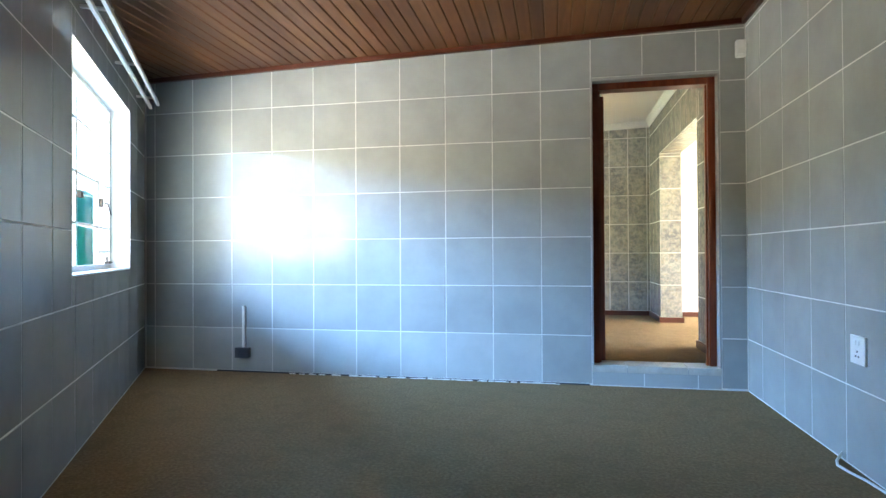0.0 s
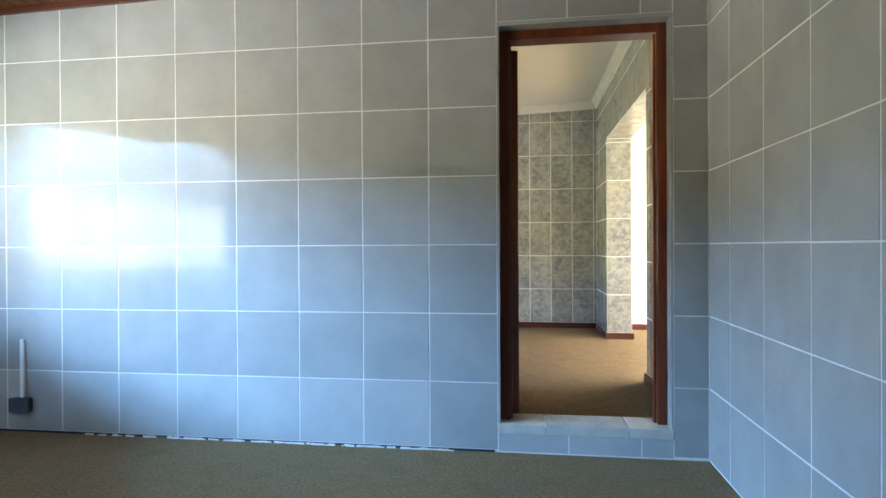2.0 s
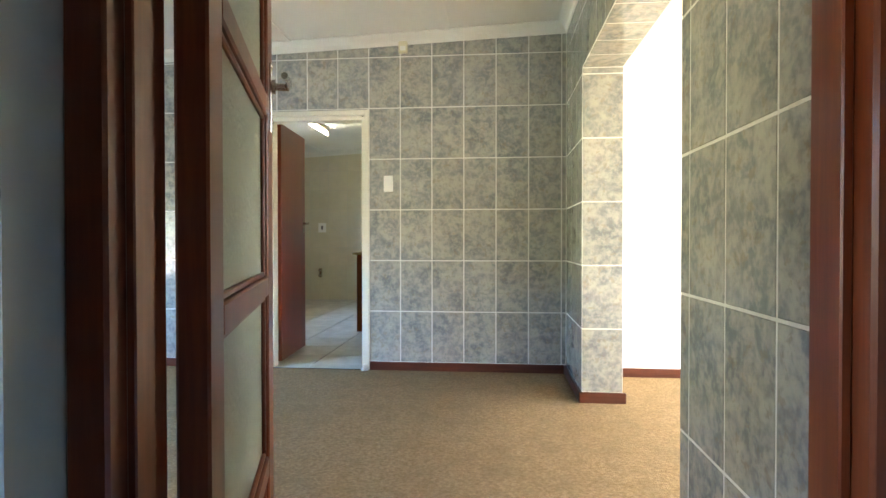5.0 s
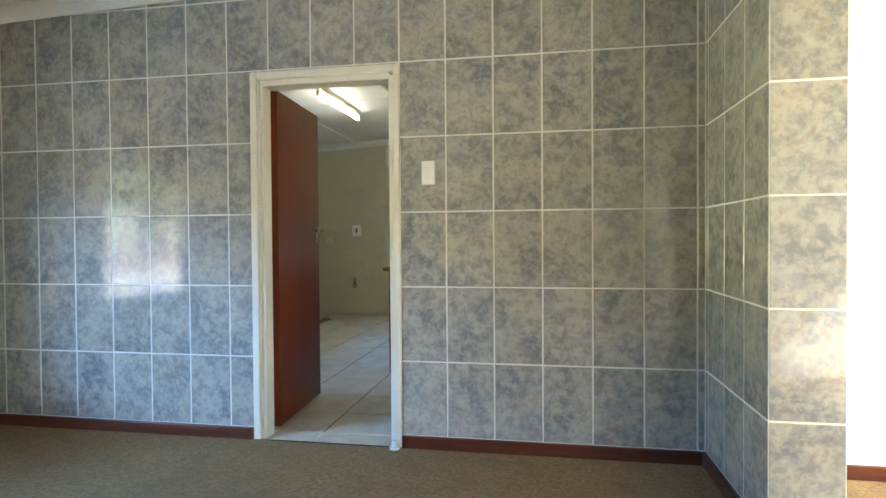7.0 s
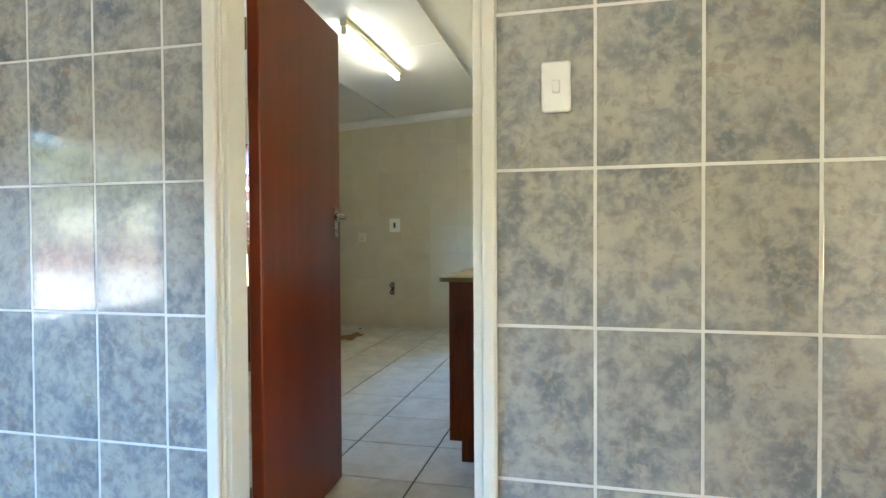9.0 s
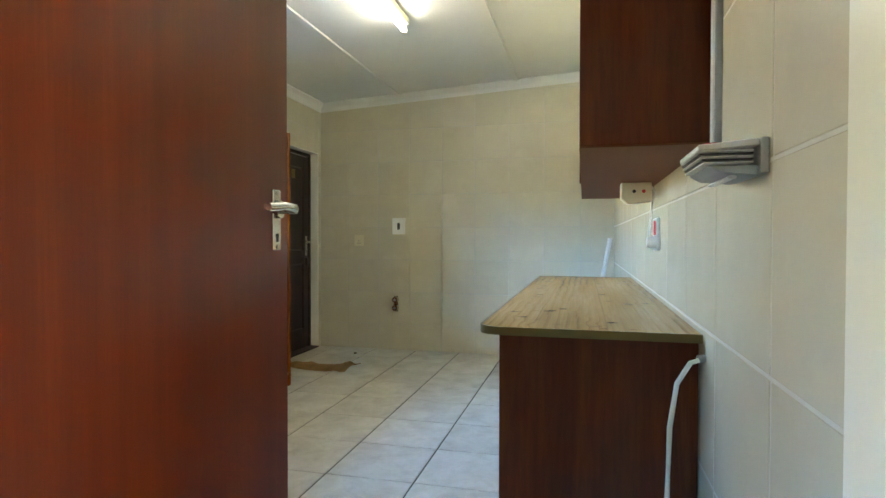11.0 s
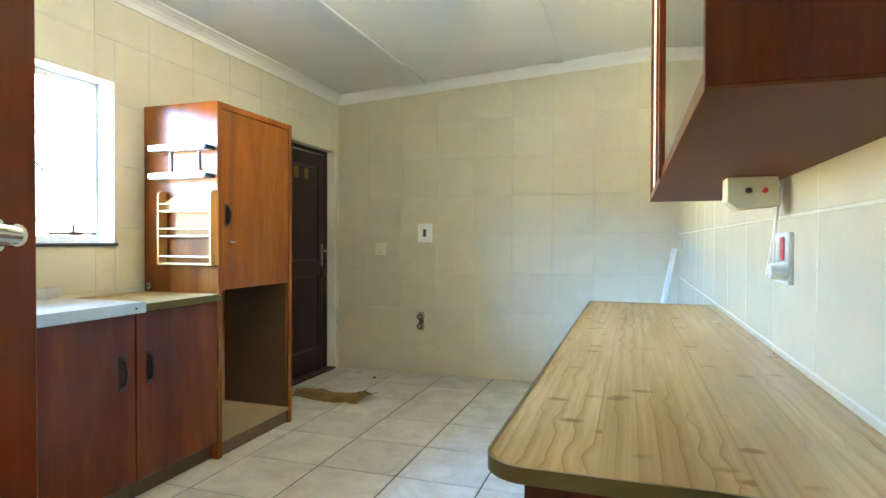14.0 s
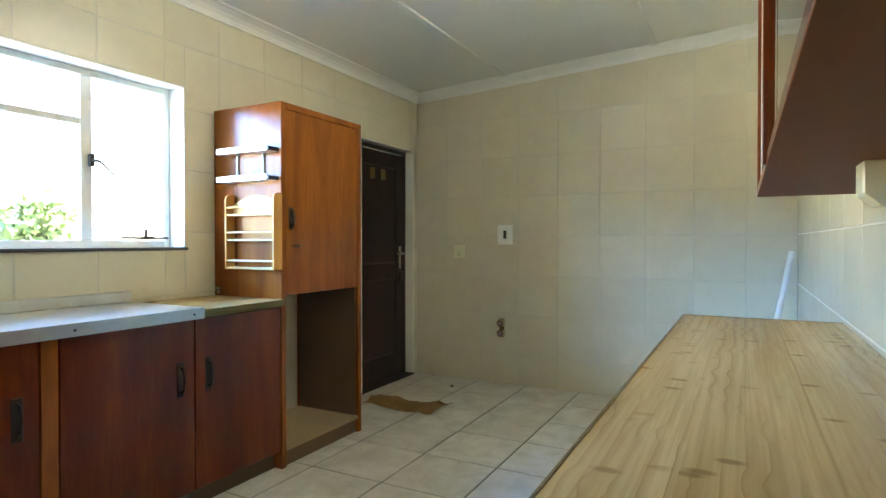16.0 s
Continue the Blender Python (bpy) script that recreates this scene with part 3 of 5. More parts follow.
c2 = sloped(XBL - 0.1, 1.25, YA + 0.1, YB + 0.08, zb, 0.1)
for x in (-2.30, -1.05, 0.21):
    sloped(x - 0.022, x + 0.022, YA + 0.2, YB, zb, 0.001, c2, -0.009)
tagged(part("ceiling_middle_room", c2, M_CEIL), "off-white ceiling boards with narrow cover strips", "ceiling", "", "structure")
tagged(part("ceiling_hall", sloped(1.25, 4.0, 4.3, 10.0, lambda x: 2.79, 0.1), M_PLASTER), "white ceiling of the bright hall", "ceiling", "", "structure")
c3 = sloped(XKL - 0.1, XKR + 0.15, YB + 0.08, YK + 0.1, zk, 0.1)
for x in (-2.43, -1.25):
    sloped(x - 0.02, x + 0.02, YK0, YK, zk, 0.001, c3, -0.014)
sloped(-2.41, -1.27, 11.24, 11.252, zk, 0.001, c3, -0.003)
tagged(part("ceiling_kitchen", c3, M_CEIL), "off-white kitchen ceiling boards with cover strips", "ceiling", "", "structure")


def cornice(name, p, q, inward, zf, mat, drop=0.075, reach=0.07, label="white coved cornice under the ceiling"):
    """A coved strip from p to q (x, y), reaching inward."""
    bm = bmesh.new()
    prof = [(0.0, -drop - 0.006), (0.010, -drop - 0.006), (0.012, -drop + 0.004), (0.018, -drop + 0.024), (0.034, -0.030), (reach - 0.012, -0.012), (reach, -0.008), (reach, 0.02), (0.0, 0.02)]
    rings = []
    for x, y in (p, q):
        rings.append([bm.verts.new((x + inward[0] * a, y + inward[1] * a, zf(x + inward[0] * a * 0) + b)) for a, b in prof])
    n = len(prof)
    for k in range(n):
        bm.faces.new((rings[0][k], rings[0][(k + 1) % n], rings[1][(k + 1) % n], rings[1][k]))
    bmesh.ops.recalc_face_normals(bm, faces=bm.faces[:])
    return tagged(part(name, bm, mat), label, "cornice", "", "structure")


cornice("trim_cornice_kitchen_back", (XKL, YK), (XKR, YK), (0, -1), zk, M_CEIL)
cornice("trim_cornice_kitchen_window", (XKL, YK0), (XKL, YK), (1, 0), zk, M_CEIL)
cornice("trim_cornice_kitchen_counter", (XKR, YK0), (XKR, YK), (-1, 0), zk, M_CEIL)
cornice("trim_cornice_middle_back", (XBL, YB), (XBR, YB), (0, -1), zb, M_CEIL)
cornice("trim_cornice_middle_side", (XBR, YA + 0.19), (XBR, YB), (-1, 0), zb, M_CEIL)
cornice("trim_cornice_middle_window", (XBL, YA + 0.19), (XBL, YB), (1, 0), zb, M_CEIL)
bm = bmesh.new()
sloped(XR - 0.03, XR, -2.8, YA, lambda x: za(x), 0.002, bm, -0.035)
sloped(XL, XR - 0.03, YA - 0.028, YA, lambda x: za(x), 0.002, bm, -0.035)
tagged(part("trim_front_room", bm, M_SKIRT), "red-brown timber bead along the boarded ceiling", "trim", "", "structure")

bead = box(0.0, 0.03, -7.6, 0.0, 2.46, 2.50, 0.003)
for v in bead.verts:
    v.co.z += SA * (-3.64 - v.co.y * 0.5195) + 0.089
tagged(part("trim_slanting_wall", bead, M_SKIRT_Y), "red-brown timber bead along the boarded ceiling", "trim", "", "structure").matrix_world = SLANT

SK = 0.066


def skirting(name, x0, x1, y0, y1, mat, z=ZB):
    tagged(part(name, box(x0, x1, y0, y1, z - 0.01, z + SK, 0.005, 2), mat), "red-brown stained timber skirting", "skirting", "", "structure")


skirting("baseboard_middle_back_1", XBL, DOOR_B[0] - 0.015, YB - 0.018, YB + 0.004, M_SKIRT)
skirting("baseboard_middle_back_2", DOOR_B[1] + 0.015, XBR - 0.018, YB - 0.018, YB + 0.004, M_SKIRT)
skirting("baseboard_pillar_side", XBR - 0.018, XBR + 0.004, 7.50, YB, M_SKIRT_Y)
skirting("baseboard_pillar_end", XBR - 0.018, 1.393, 7.482, 7.504, M_SKIRT)
skirting("baseboard_opening_side", XBR - 0.018, XBR + 0.004, YA + 0.19, 5.575, M_SKIRT_Y)
skirting("baseboard_opening_end", XBR - 0.018, 1.393, 5.571, 5.593, M_SKIRT)
skirting("baseboard_hall_back", 1.40, 2.215, 8.204, 8.224, M_SKIRT)
skirting("baseboard_hall_return", 2.196, 2.218, 8.204, 9.86, M_SKIRT_Y)
skirting("baseboard_hall_north", 2.218, 3.97, 9.842, 9.864, M_SKIRT)


# ---- windows ----
def steel_window(name, plane, y0, y1, z0, z1, posts, rails, label, bars=False, stay=None, latch=None, half=0.017):
    """A white steel window in a wall that faces +x; posts: y of uprights, rails: (ya, yb, z)."""
    t = tagged(new(name), label, "window", "", "structure")
    d0, d1, s = plane - 0.02, plane + 0.015, 0.034
    fr = bmesh.new()
    for a in ((y0, y0 + s, z0, z1), (y1 - s, y1, z0, z1), (y0 + s, y1 - s, z0, z0 + s), (y0 + s, y1 - s, z1 - s, z1)):
        add_box(fr, d0, d1, *a, 0.004)
    part("window_frame", fr, M_WHITE, t)
    for y in posts:
        part("mullion", box(d0 + 0.002, d1 - 0.002, y - half, y + half, z0 + s, z1 - s, 0.004), M_WHITE, t)
    for ya, yb, z in rails:
        part("glazing_bar", box(d0 + 0.003, d1 - 0.004, ya, yb, z - half * 0.6, z + half * 0.6, 0.004), M_WHITE, t)
    p = part("pane", box(plane - 0.006, plane - 0.002, y0 + s, y1 - s, z0 + s, z1 - s, 0), M_GLASS, t)
    p.visible_shadow = False
    if latch:
        y, z = latch
        la = box(d1, d1 + 0.022, y - 0.012, y + 0.012, z - 0.03, z + 0.03, 0.004)
        add_rod(la, (d1 + 0.02, y, z), (d1 + 0.045, y + 0.02, z - 0.005), 0.007)
        add_rod(la, (d1 + 0.045, y + 0.018, z - 0.004), (d1 + 0.05, y + 0.10, z - 0.075), 0.006, 8, 0.004)
        part("handle", la, M_BRONZE, t, "dark bronze casement handle")
    if stay:
        y, z = stay
        st = rod((d1 + 0.015, y - 0.14, z), (d1 + 0.015, y + 0.12, z), 0.006, 8)
        add_rod(st, (d1 + 0.005, y, z), (d1 + 0.005, y, z + 0.045), 0.008, 8)
        add_box(st, d1, d1 + 0.03, y - 0.03, y + 0.03, z - 0.01, z + 0.01, 0.003)
        part("stay", st, M_BRONZE, t, "dark bronze peg stay")
    if bars:
        g = bmesh.new()
        ya, yb = posts[-1] + 0.05, y1 - 0.04
        for z in (z0 + 0.09, z0 + 0.46, z1 - 0.12):
            add_rod(g, (plane - 0.06, ya, z), (plane - 0.06, yb, z), 0.004, 6)
        for k in range(4):
            y = ya + (yb - ya) * k / 3
            add_rod(g, (plane - 0.06, y, z0 + 0.09), (plane - 0.06, y, z1 - 0.12), 0.0035, 6)
        for k in range(3):
            a, b = ya + (yb - ya) * k / 3, ya + (yb - ya) * (k + 1) / 3
            add_rod(g, (plane - 0.06, a, z0 + 0.09), (plane - 0.06, (a + b) / 2, z0 + 0.40), 0.003, 6)
            add_rod(g, (plane - 0.06, b, z0 + 0.09), (plane - 0.06, (a + b) / 2, z0 + 0.40), 0.003, 6)
        part("burglar_bars", g, M_GREY, t, "thin grey wire burglar bars")
    return t


def reveal(name, xi, xo, y0, y1, z0, z1, mat, sill=None):
    """Painted lining of a window opening."""
    bm = bmesh.new()
    e = 0.006
    add_box(bm, xo, xi, y0, y0 + e, z0, z1)
    add_box(bm, xo, xi, y1 - e, y1, z0, z1)
    add_box(bm, xo, xi, y0 + e, y1 - e, z1 - e, z1)
    add_box(bm, xo, xi, y0 + e, y1 - e, z0, z0 + e)
    tagged(part(name, bm, mat), "white painted window lining", "window lining", "", "structure")
    if sill:
        tagged(part(sill, box(xo, xi + 0.012, y0, y1 + 0.012, z0 - 0.012, z0 + 0.004, 0.003), M_SLATE), "thin dark slate window sill", "sill", "", "structure")


E6 = 0.006
reveal("trim_window_lining_1", 0.001, -0.22, *WIN_A, M_WHITE)
bpy.data.objects["trim_window_lining_1"].matrix_world = SLANT
reveal("trim_window_lining_3", XBL + 0.001, XBL - 0.22, *WIN_B, M_WHITE)
reveal("trim_window_lining_4", XKL + 0.001, XKL - 0.22, *WIN_K, M_WHITE, "trim_slate_sill")
a0, a1, b0, b1 = WIN_A
w1 = steel_window("window_1", -0.14, a0 + E6, a1 - E6, b0 + E6, b1 - E6, [-1.70, -1.12], [(-1.675, -1.145, z) for z in (1.775, 1.465, 1.165)] + [(-1.095, a1 - 0.04, z) for z in (1.94, 1.72, 1.465, 1.165, 1.0)] + [(a0 + 0.04, -1.725, z) for z in (1.775, 1.465, 1.165)],
                  "white steel casement window with small panes", False, (-0.92, b0 + 0.05), (-1.12, 1.33))
part("catch", box(-0.125, -0.095, -1.72, -1.68, 1.31, 1.35, 0.005), M_BRONZE, w1, "dark bronze catch")
w1.matrix_world = SLANT
a0, a1, b0, b1 = WIN_B
steel_window("window_3", XBL - 0.12, a0 + E6, a1 - E6, b0 + E6, b1 - E6, [6.67], [(a0 + 0.04, 6.64, b0 + 0.75)], "white steel window in the marbled room")
a0, a1, b0, b1 = WIN_K
steel_window("window_4", XKL - 0.13, a0 + E6, a1 - E6, b0 + E6, b1 - E6, [9.9, 10.685], [(9.928, 10.657, b0 + 0.60)], "wide white steel kitchen window with burglar bars", True, (10.98, b0 + 0.052), (10.70, b0 + 0.42), 0.028)

# ---- doors ----
# front room doorway: stained frame, tiled sill, glazed leaf standing open
f = bmesh.new()
yf0, yf1 = YA + 0.075, YA + 0.188
add_box(f, DOOR_A[0] + 0.012, DOOR_A[0] + 0.062, yf0, yf1, 0.15, 2.245, 0.004)
add_box(f, DOOR_A[1] - 0.062, DOOR_A[1] - 0.012, yf0, yf1, 0.15, 2.245, 0.004)
add_box(f, DOOR_A[0] + 0.062, DOOR_A[1] - 0.062, yf0, yf1, 2.195, 2.245, 0.004)
add_box(f, DOOR_A[0] + 0.062, DOOR_A[0] + 0.074, yf0 + 0.03, yf1 - 0.045, 0.15, 2.195, 0.002)
add_box(f, DOOR_A[1] - 0.074, DOOR_A[1] - 0.062, yf0 + 0.03, yf1 - 0.045, 0.15, 2.195, 0.002)
tagged(part("door_1_frame", f, M_FRAMERED), "dark red stained timber door frame", "door frame", "", "structure")
lin = bmesh.new()
add_box(lin, DOOR_A[0], DOOR_A[0] + 0.012, YA, YA + 0.19, 0.145, 2.265)
add_box(lin, DOOR_A[1] - 0.012, DOOR_A[1], YA, YA + 0.19, 0.145, 2.265)
add_box(lin, DOOR_A[0] + 0.012, DOOR_A[1] - 0.012, YA, YA + 0.19, 2.245, 2.265)
tagged(part("trim_door_1_reveal", lin, M_TA), "grey tiled lining of the doorway", "door lining", "", "structure")
sill = new("door_1_sill")
tagged(sill, "pale tiled door sill, a step above the carpet", "sill", "", "structure")
for k, (a, b) in enumerate(((0.108, 0.352), (0.357, 0.77), (0.775, 0.995))):
    part("tile", box(a, b, YA - 0.003, YA + 0.20, 0.10, 0.152, 0.003), M_TF, sill)


def lever_set(parent, x, y, z, side, mat=M_CHROME, grip=-1, size=1.0):
    """Plate and lever on a leaf lying in the local x-z plane; side +1 or -1 along y, grip along x."""
    s = size
    pl = box(x - 0.017, x + 0.017, min(y, y + side * 0.005), max(y, y + side * 0.005), z - 0.135 * s, z + 0.065 * s, 0.002)
    plate = part("handle_plate", pl, mat, parent, "worn chrome lock plate")
    lv = rod((x, y, z), (x, y + side * 0.048, z), 0.010, 12)
    add_rod(lv, (x, y + side * 0.005, z), (x, y + side * 0.014, z), 0.019, 16)
    part("lever", lv, mat, parent)
    g = pipe_along([(x, y + side * 0.045, z), (x + grip * 0.02, y + side * 0.05, z + 0.002), (x + grip * 0.06, y + side * 0.05, z + 0.003), (x + grip * 0.10, y + side * 0.047, z - 0.001), (x + grip * 0.118, y + side * 0.045, z - 0.002)], 0.0085, 10)
    part("grip", g, mat, parent, "", True)
    kh = rod((x, y + side * 0.004, z - 0.088 * s), (x, y + side * 0.0062, z - 0.088 * s), 0.0055, 12)
    add_box(kh, x - 0.003, x + 0.003, min(y + side * 0.004, y + side * 0.0062), max(y + side * 0.004, y + side * 0.0062), z - 0.108 * s, z - 0.088 * s)
    part("keyhole", kh, M_BLACK, parent)
    sc = bmesh.new()
    for dz in (0.053, -0.124):
        add_rod(sc, (x, y + side * 0.004, z + dz * s), (x, y + side * 0.0068, z + dz * s), 0.0045, 10)
    part("screw", sc, mat, parent)


LA = 0.86
leaf_a = tagged(thing("glazed_door", DOOR_A[0] + 0.07, YA + 0.19, 0.118, "dark red stained door with obscured glass panes, standing open", "door", "", 106.8), kind="structure")
hz = 2.06
for x0, x1 in ((0.0, 0.10), (LA - 0.115, LA)):
    part("stile", box(x0, x1, -0.042, 0.0, 0, hz, 0.004), M_FRAMERED, leaf_a)
for z0, z1 in ((0, 0.14), (0.405, 0.455), (0.865, 0.915), (1.325, 1.375), (1.76, 1.81), (1.97, hz)):
    part("rail", box(0.10, LA - 0.115, -0.042, 0.0, z0, z1, 0.004), M_FRAMERED, leaf_a)
for z0, z1 in ((0.14, 0.405), (0.455, 0.865), (0.915, 1.325), (1.375, 1.76), (1.81, 1.97)):
    part("pane", box(0.10, LA - 0.115, -0.024, -0.018, z0, z1, 0), M_OBSC, leaf_a, "obscured glass pane")
    bd = bmesh.new()
    for a in ((0.10, 0.112, z0, z1), (LA - 0.127, LA - 0.115, z0, z1), (0.112, LA - 0.127, z0, z0 + 0.012), (0.112, LA - 0.127, z1 - 0.012, z1)):
        add_box(bd, a[0], a[1], -0.034, -0.024, a[2], a[3], 0.003)
        add_box(bd, a[0], a[1], -0.018, -0.008, a[2], a[3], 0.003)
    part("glazing_bead", bd, M_FRAMERED, leaf_a)
lever_set(leaf_a, LA - 0.052, -0.042, 1.415, -1, M_CHROME, -1, 0.92)
lever_set(leaf_a, LA - 0.052, 0.0, 1.415, 1, M_CHROME, -1, 0.92)

# kitchen doorway: painted frame and red leaf standing open
f = bmesh.new()
y0, y1 = YB - 0.014, YK0 + 0.012
jl, jr, jt = -1.201, -0.476, 2.085
add_box(f, DOOR_B[0] - 0.012, DOOR_B[0] + 0.03, y0, 8.395, ZB, jt + 0.075, 0.006, 2)
add_box(f, DOOR_B[0] + 0.03, jl - 0.018, y0 + 0.010, 8.392, ZB, jt + 0.035, 0.004, 2)
add_box(f, jl - 0.018, jl, y0 + 0.020, 8.388, ZB, jt + 0.018, 0.004, 2)
add_box(f, DOOR_B[1] - 0.022, DOOR_B[1] + 0.012, y0, y1, ZB, jt + 0.075, 0.006, 2)
add_box(f, jr, DOOR_B[1] - 0.022, y0 + 0.012, y1 - 0.05, ZB, jt + 0.018, 0.004, 2)
add_box(f, DOOR_B[0] + 0.03, DOOR_B[1] - 0.022, y0, y1, jt + 0.035, jt + 0.075, 0.006, 2)
add_box(f, jl - 0.018, jr, y0 + 0.020, y1 - 0.05, jt, jt + 0.035, 0.004, 2)
tagged(part("door_2_frame", f, M_JAMB), "cream painted moulded steel door frame", "door frame", "", "structure")
th = tagged(new("door_2_threshold"), "pale floor tiles running through the kitchen doorway", "threshold", "", "structure")
for a, b in ((jl + 0.002, -0.934), (-0.926, jr - 0.002)):
    part("tile", box(a, b, YB - 0.004, YK0 - 0.006, ZB - 0.02, ZB + 0.001, 0.002), M_TF, th)
part("edge_strip", box(jl, jr, YB - 0.016, YB - 0.006, ZB - 0.02, ZB + 0.004, 0.002), M_BRONZE, th, "thin dark metal edge strip")

leaf_b = tagged(thing("kitchen_door", -1.246, 8.466, ZB + 0.012, "glossy red mahogany veneer door standing open", "door", "", 93.7), kind="structure")
LB = 0.738
part("panel", box(0.002, LB, -0.042, 0.0, 0, 1.993, 0.003), M_DOORRED, leaf_b)
lever_set(leaf_b, LB - 0.060, -0.042, 1.174, -1, M_CHROME, -1, 0.64)
lever_set(leaf_b, LB - 0.060, 0.0, 1.174, 1, M_CHROME, -1, 0.64)
for z in (0.22, 0.98, 1.74):
    hg = rod((-0.004, 0.004, z - 0.05), (-0.004, 0.004, z + 0.05), 0.007, 10)
    part("hinge", hg, M_CHROME, leaf_b, "painted steel butt hinge")

# dark outer door in the kitchen's window wall
fr = bmesh.new()
k0, k1, kz = DOOR_K[0], DOOR_K[1], DOOR_K[3]
xk = XKL - 0.13
for a in ((k0, k0 + 0.04, ZB, kz), (k1 - 0.04, k1, ZB, kz), (k0 + 0.04, k1 - 0.04, kz - 0.04, kz)):
    add_box(fr, xk - 0.03, xk + 0.045, *a, 0.004)
tagged(part("door_3_frame", fr, M_DARKDOOR), "dark brown outer door frame", "door frame", "", "structure")
rv = bmesh.new()
for a in ((k0 - 0.001, k0 + 0.006, ZB, kz), (k1 - 0.006, k1 + 0.001, ZB, kz), (k0, k1, kz - 0.006, kz + 0.001)):
    add_box(rv, xk + 0.046, XKL, *a)
tagged(part("trim_door_3_reveal", rv, M_JAMB), "cream lining of the outer doorway", "door lining", "", "structure")
tagged(part("door_3_threshold", box(xk - 0.06, XKL + 0.004, k0, k1, ZB - 0.03, ZB + 0.012, 0.003), M_DARKDOOR), "dark timber door threshold", "threshold", "", "structure")
d3 = tagged(thing("outer_door", xk, k0 + 0.042, ZB + 0.01, "dark brown panelled outer door, closed", "door", "", 90), kind="structure")
dw, dh = k1 - k0 - 0.084, kz - ZB - 0.055
part("stile", box(0, 0.10, -0.036, 0, 0, dh, 0.004), M_DARKDOOR, d3)
part("stile", box(dw - 0.10, dw, -0.036, 0, 0, dh, 0.004), M_DARKDOOR, d3)
for z0, z1 in ((0, 0.2), (0.86, 1.0), (dh - 0.12, dh)):
    part("rail", box(0.10, dw - 0.10, -0.036, 0, z0, z1, 0.004), M_DARKDOOR, d3)
for z0, z1 in ((0.2, 0.86), (1.0, dh - 0.12)):
    part("raised_panel", box(0.10, dw - 0.10, -0.026, -0.01, z0, z1, 0.012), M_DARKDOOR, d3)
for x in (0.24, 0.40):
    part("brass_plaque", box(x - 0.035, x + 0.035, -0.040, -0.035, dh - 0.24, dh - 0.15, 0.004), M_BRASS, d3, "small brass plaque")
lever_set(d3, dw - 0.05, -0.036, 1.08, -1, M_CHROME, -1)
part("lock", box(dw - 0.075, dw - 0.02, -0.06, -0.036, 0.83, 0.92, 0.004), M_BRONZE, d3, "dark rim lock")

# stable door in the hall, both leaves swung against the end wall
def stable_leaf(name, x, y, z, h, label):
    t = thing(name, x, y, z, label, "door", "stable door leaves")
    wd = 0.66
    part("stile", box(0, 0.09, -0.04, 0, 0, h, 0.004), M_YELLOW, t)
    part("stile", box(wd - 0.09, wd, -0.04, 0, 0, h, 0.004), M_YELLOW, t)
    part("rail", box(0.09, wd - 0.09, -0.04, 0, 0, 0.10 if h < 0.93 else 0.17, 0.004), M_YELLOW, t)
    part("rail", box(0.09, wd - 0.09, -0.04, 0, h - 0.09, h, 0.004), M_YELLOW, t)
    n = 9
    for k in range(n):
        a = 0.09 + (wd - 0.18) * k / n
        part("slat", box(a + 0.004, a + (wd - 0.18) / n - 0.004, -0.03, -0.008, 0.08, h - 0.07, 0.007), M_YELLOW, t)
    return t


lo = stable_leaf("stable_door_lower", 3.24, 9.56, ZB + 0.01, 0.96, "golden-brown boarded lower leaf of a stable door, open")
up = stable_leaf("stable_door_upper", 3.10, 9.54, ZB + 0.985, 0.90, "golden-brown boarded upper leaf of a stable door, open")
part("bolt", rod((0.05, -0.045, 0.16), (0.13, -0.045, 0.16), 0.009, 10), M_CHROME, up, "bright steel barrel bolt")
part("post", box(3.90, 3.968, 9.60, 9.86, ZB, 2.1, 0.004), M_YELLOW)
tagged(bpy.data.objects["post"], "golden-brown stable door post against the wall", "door frame", "", "structure").name = "door_4_frame"
tagged(part("trim_hall_beam", box(2.21, 3.97, 9.72, 9.86, 2.50, 2.60, 0.004), M_PLASTER), "white boxed beam across the hall", "beam", "", "structure")

# ---- things of the front room ----
def socket(name, facing, x, y, z, wd, ht, mat, label, kind="plain"):
    t = thing(name, x, y, z, label, "socket", "", TURN[facing])
    part("plate", box(-wd / 2, wd / 2, -0.012, 0.001, -ht / 2, ht / 2, 0.003, 2), mat, t)
    if kind == "three_pin":
        for dx, dz in ((-wd * 0.18, -0.012), (wd * 0.0, -0.012), (-wd * 0.09, 0.010)):
            part("pin_hole", rod((dx, -0.0135, dz), (dx, -0.0115, dz), 0.004, 10), M_BLACK, t)
        part("rocker", box(wd * 0.2, wd * 0.36, -0.016, -0.011, -0.012, 0.012, 0.002), mat, t)
    elif kind == "upright":
        for dx, dz in ((-0.012, -0.028), (0.012, -0.028), (0.0, -0.006)):
            part("pin_hole", rod((dx, -0.0135, dz), (dx, -0.0115, dz), 0.0048, 10), M_BLACK, t)
        for dx in (-0.014, 0.014):
            part("rocker", box(dx - 0.008, dx + 0.008, -0.016, -0.011, 0.02, 0.045, 0.002), mat, t)
    elif kind == "switch":
        part("rocker", box(-0.012, 0.012, -0.0175, -0.011, -0.018, 0.018, 0.003), mat, t)
    elif kind == "black_rocker":
        part("rocker", box(-0.014, 0.014, -0.018, -0.011, -0.034, 0.034, 0.003), M_BLACK, t, "black rocker switch")
    return t


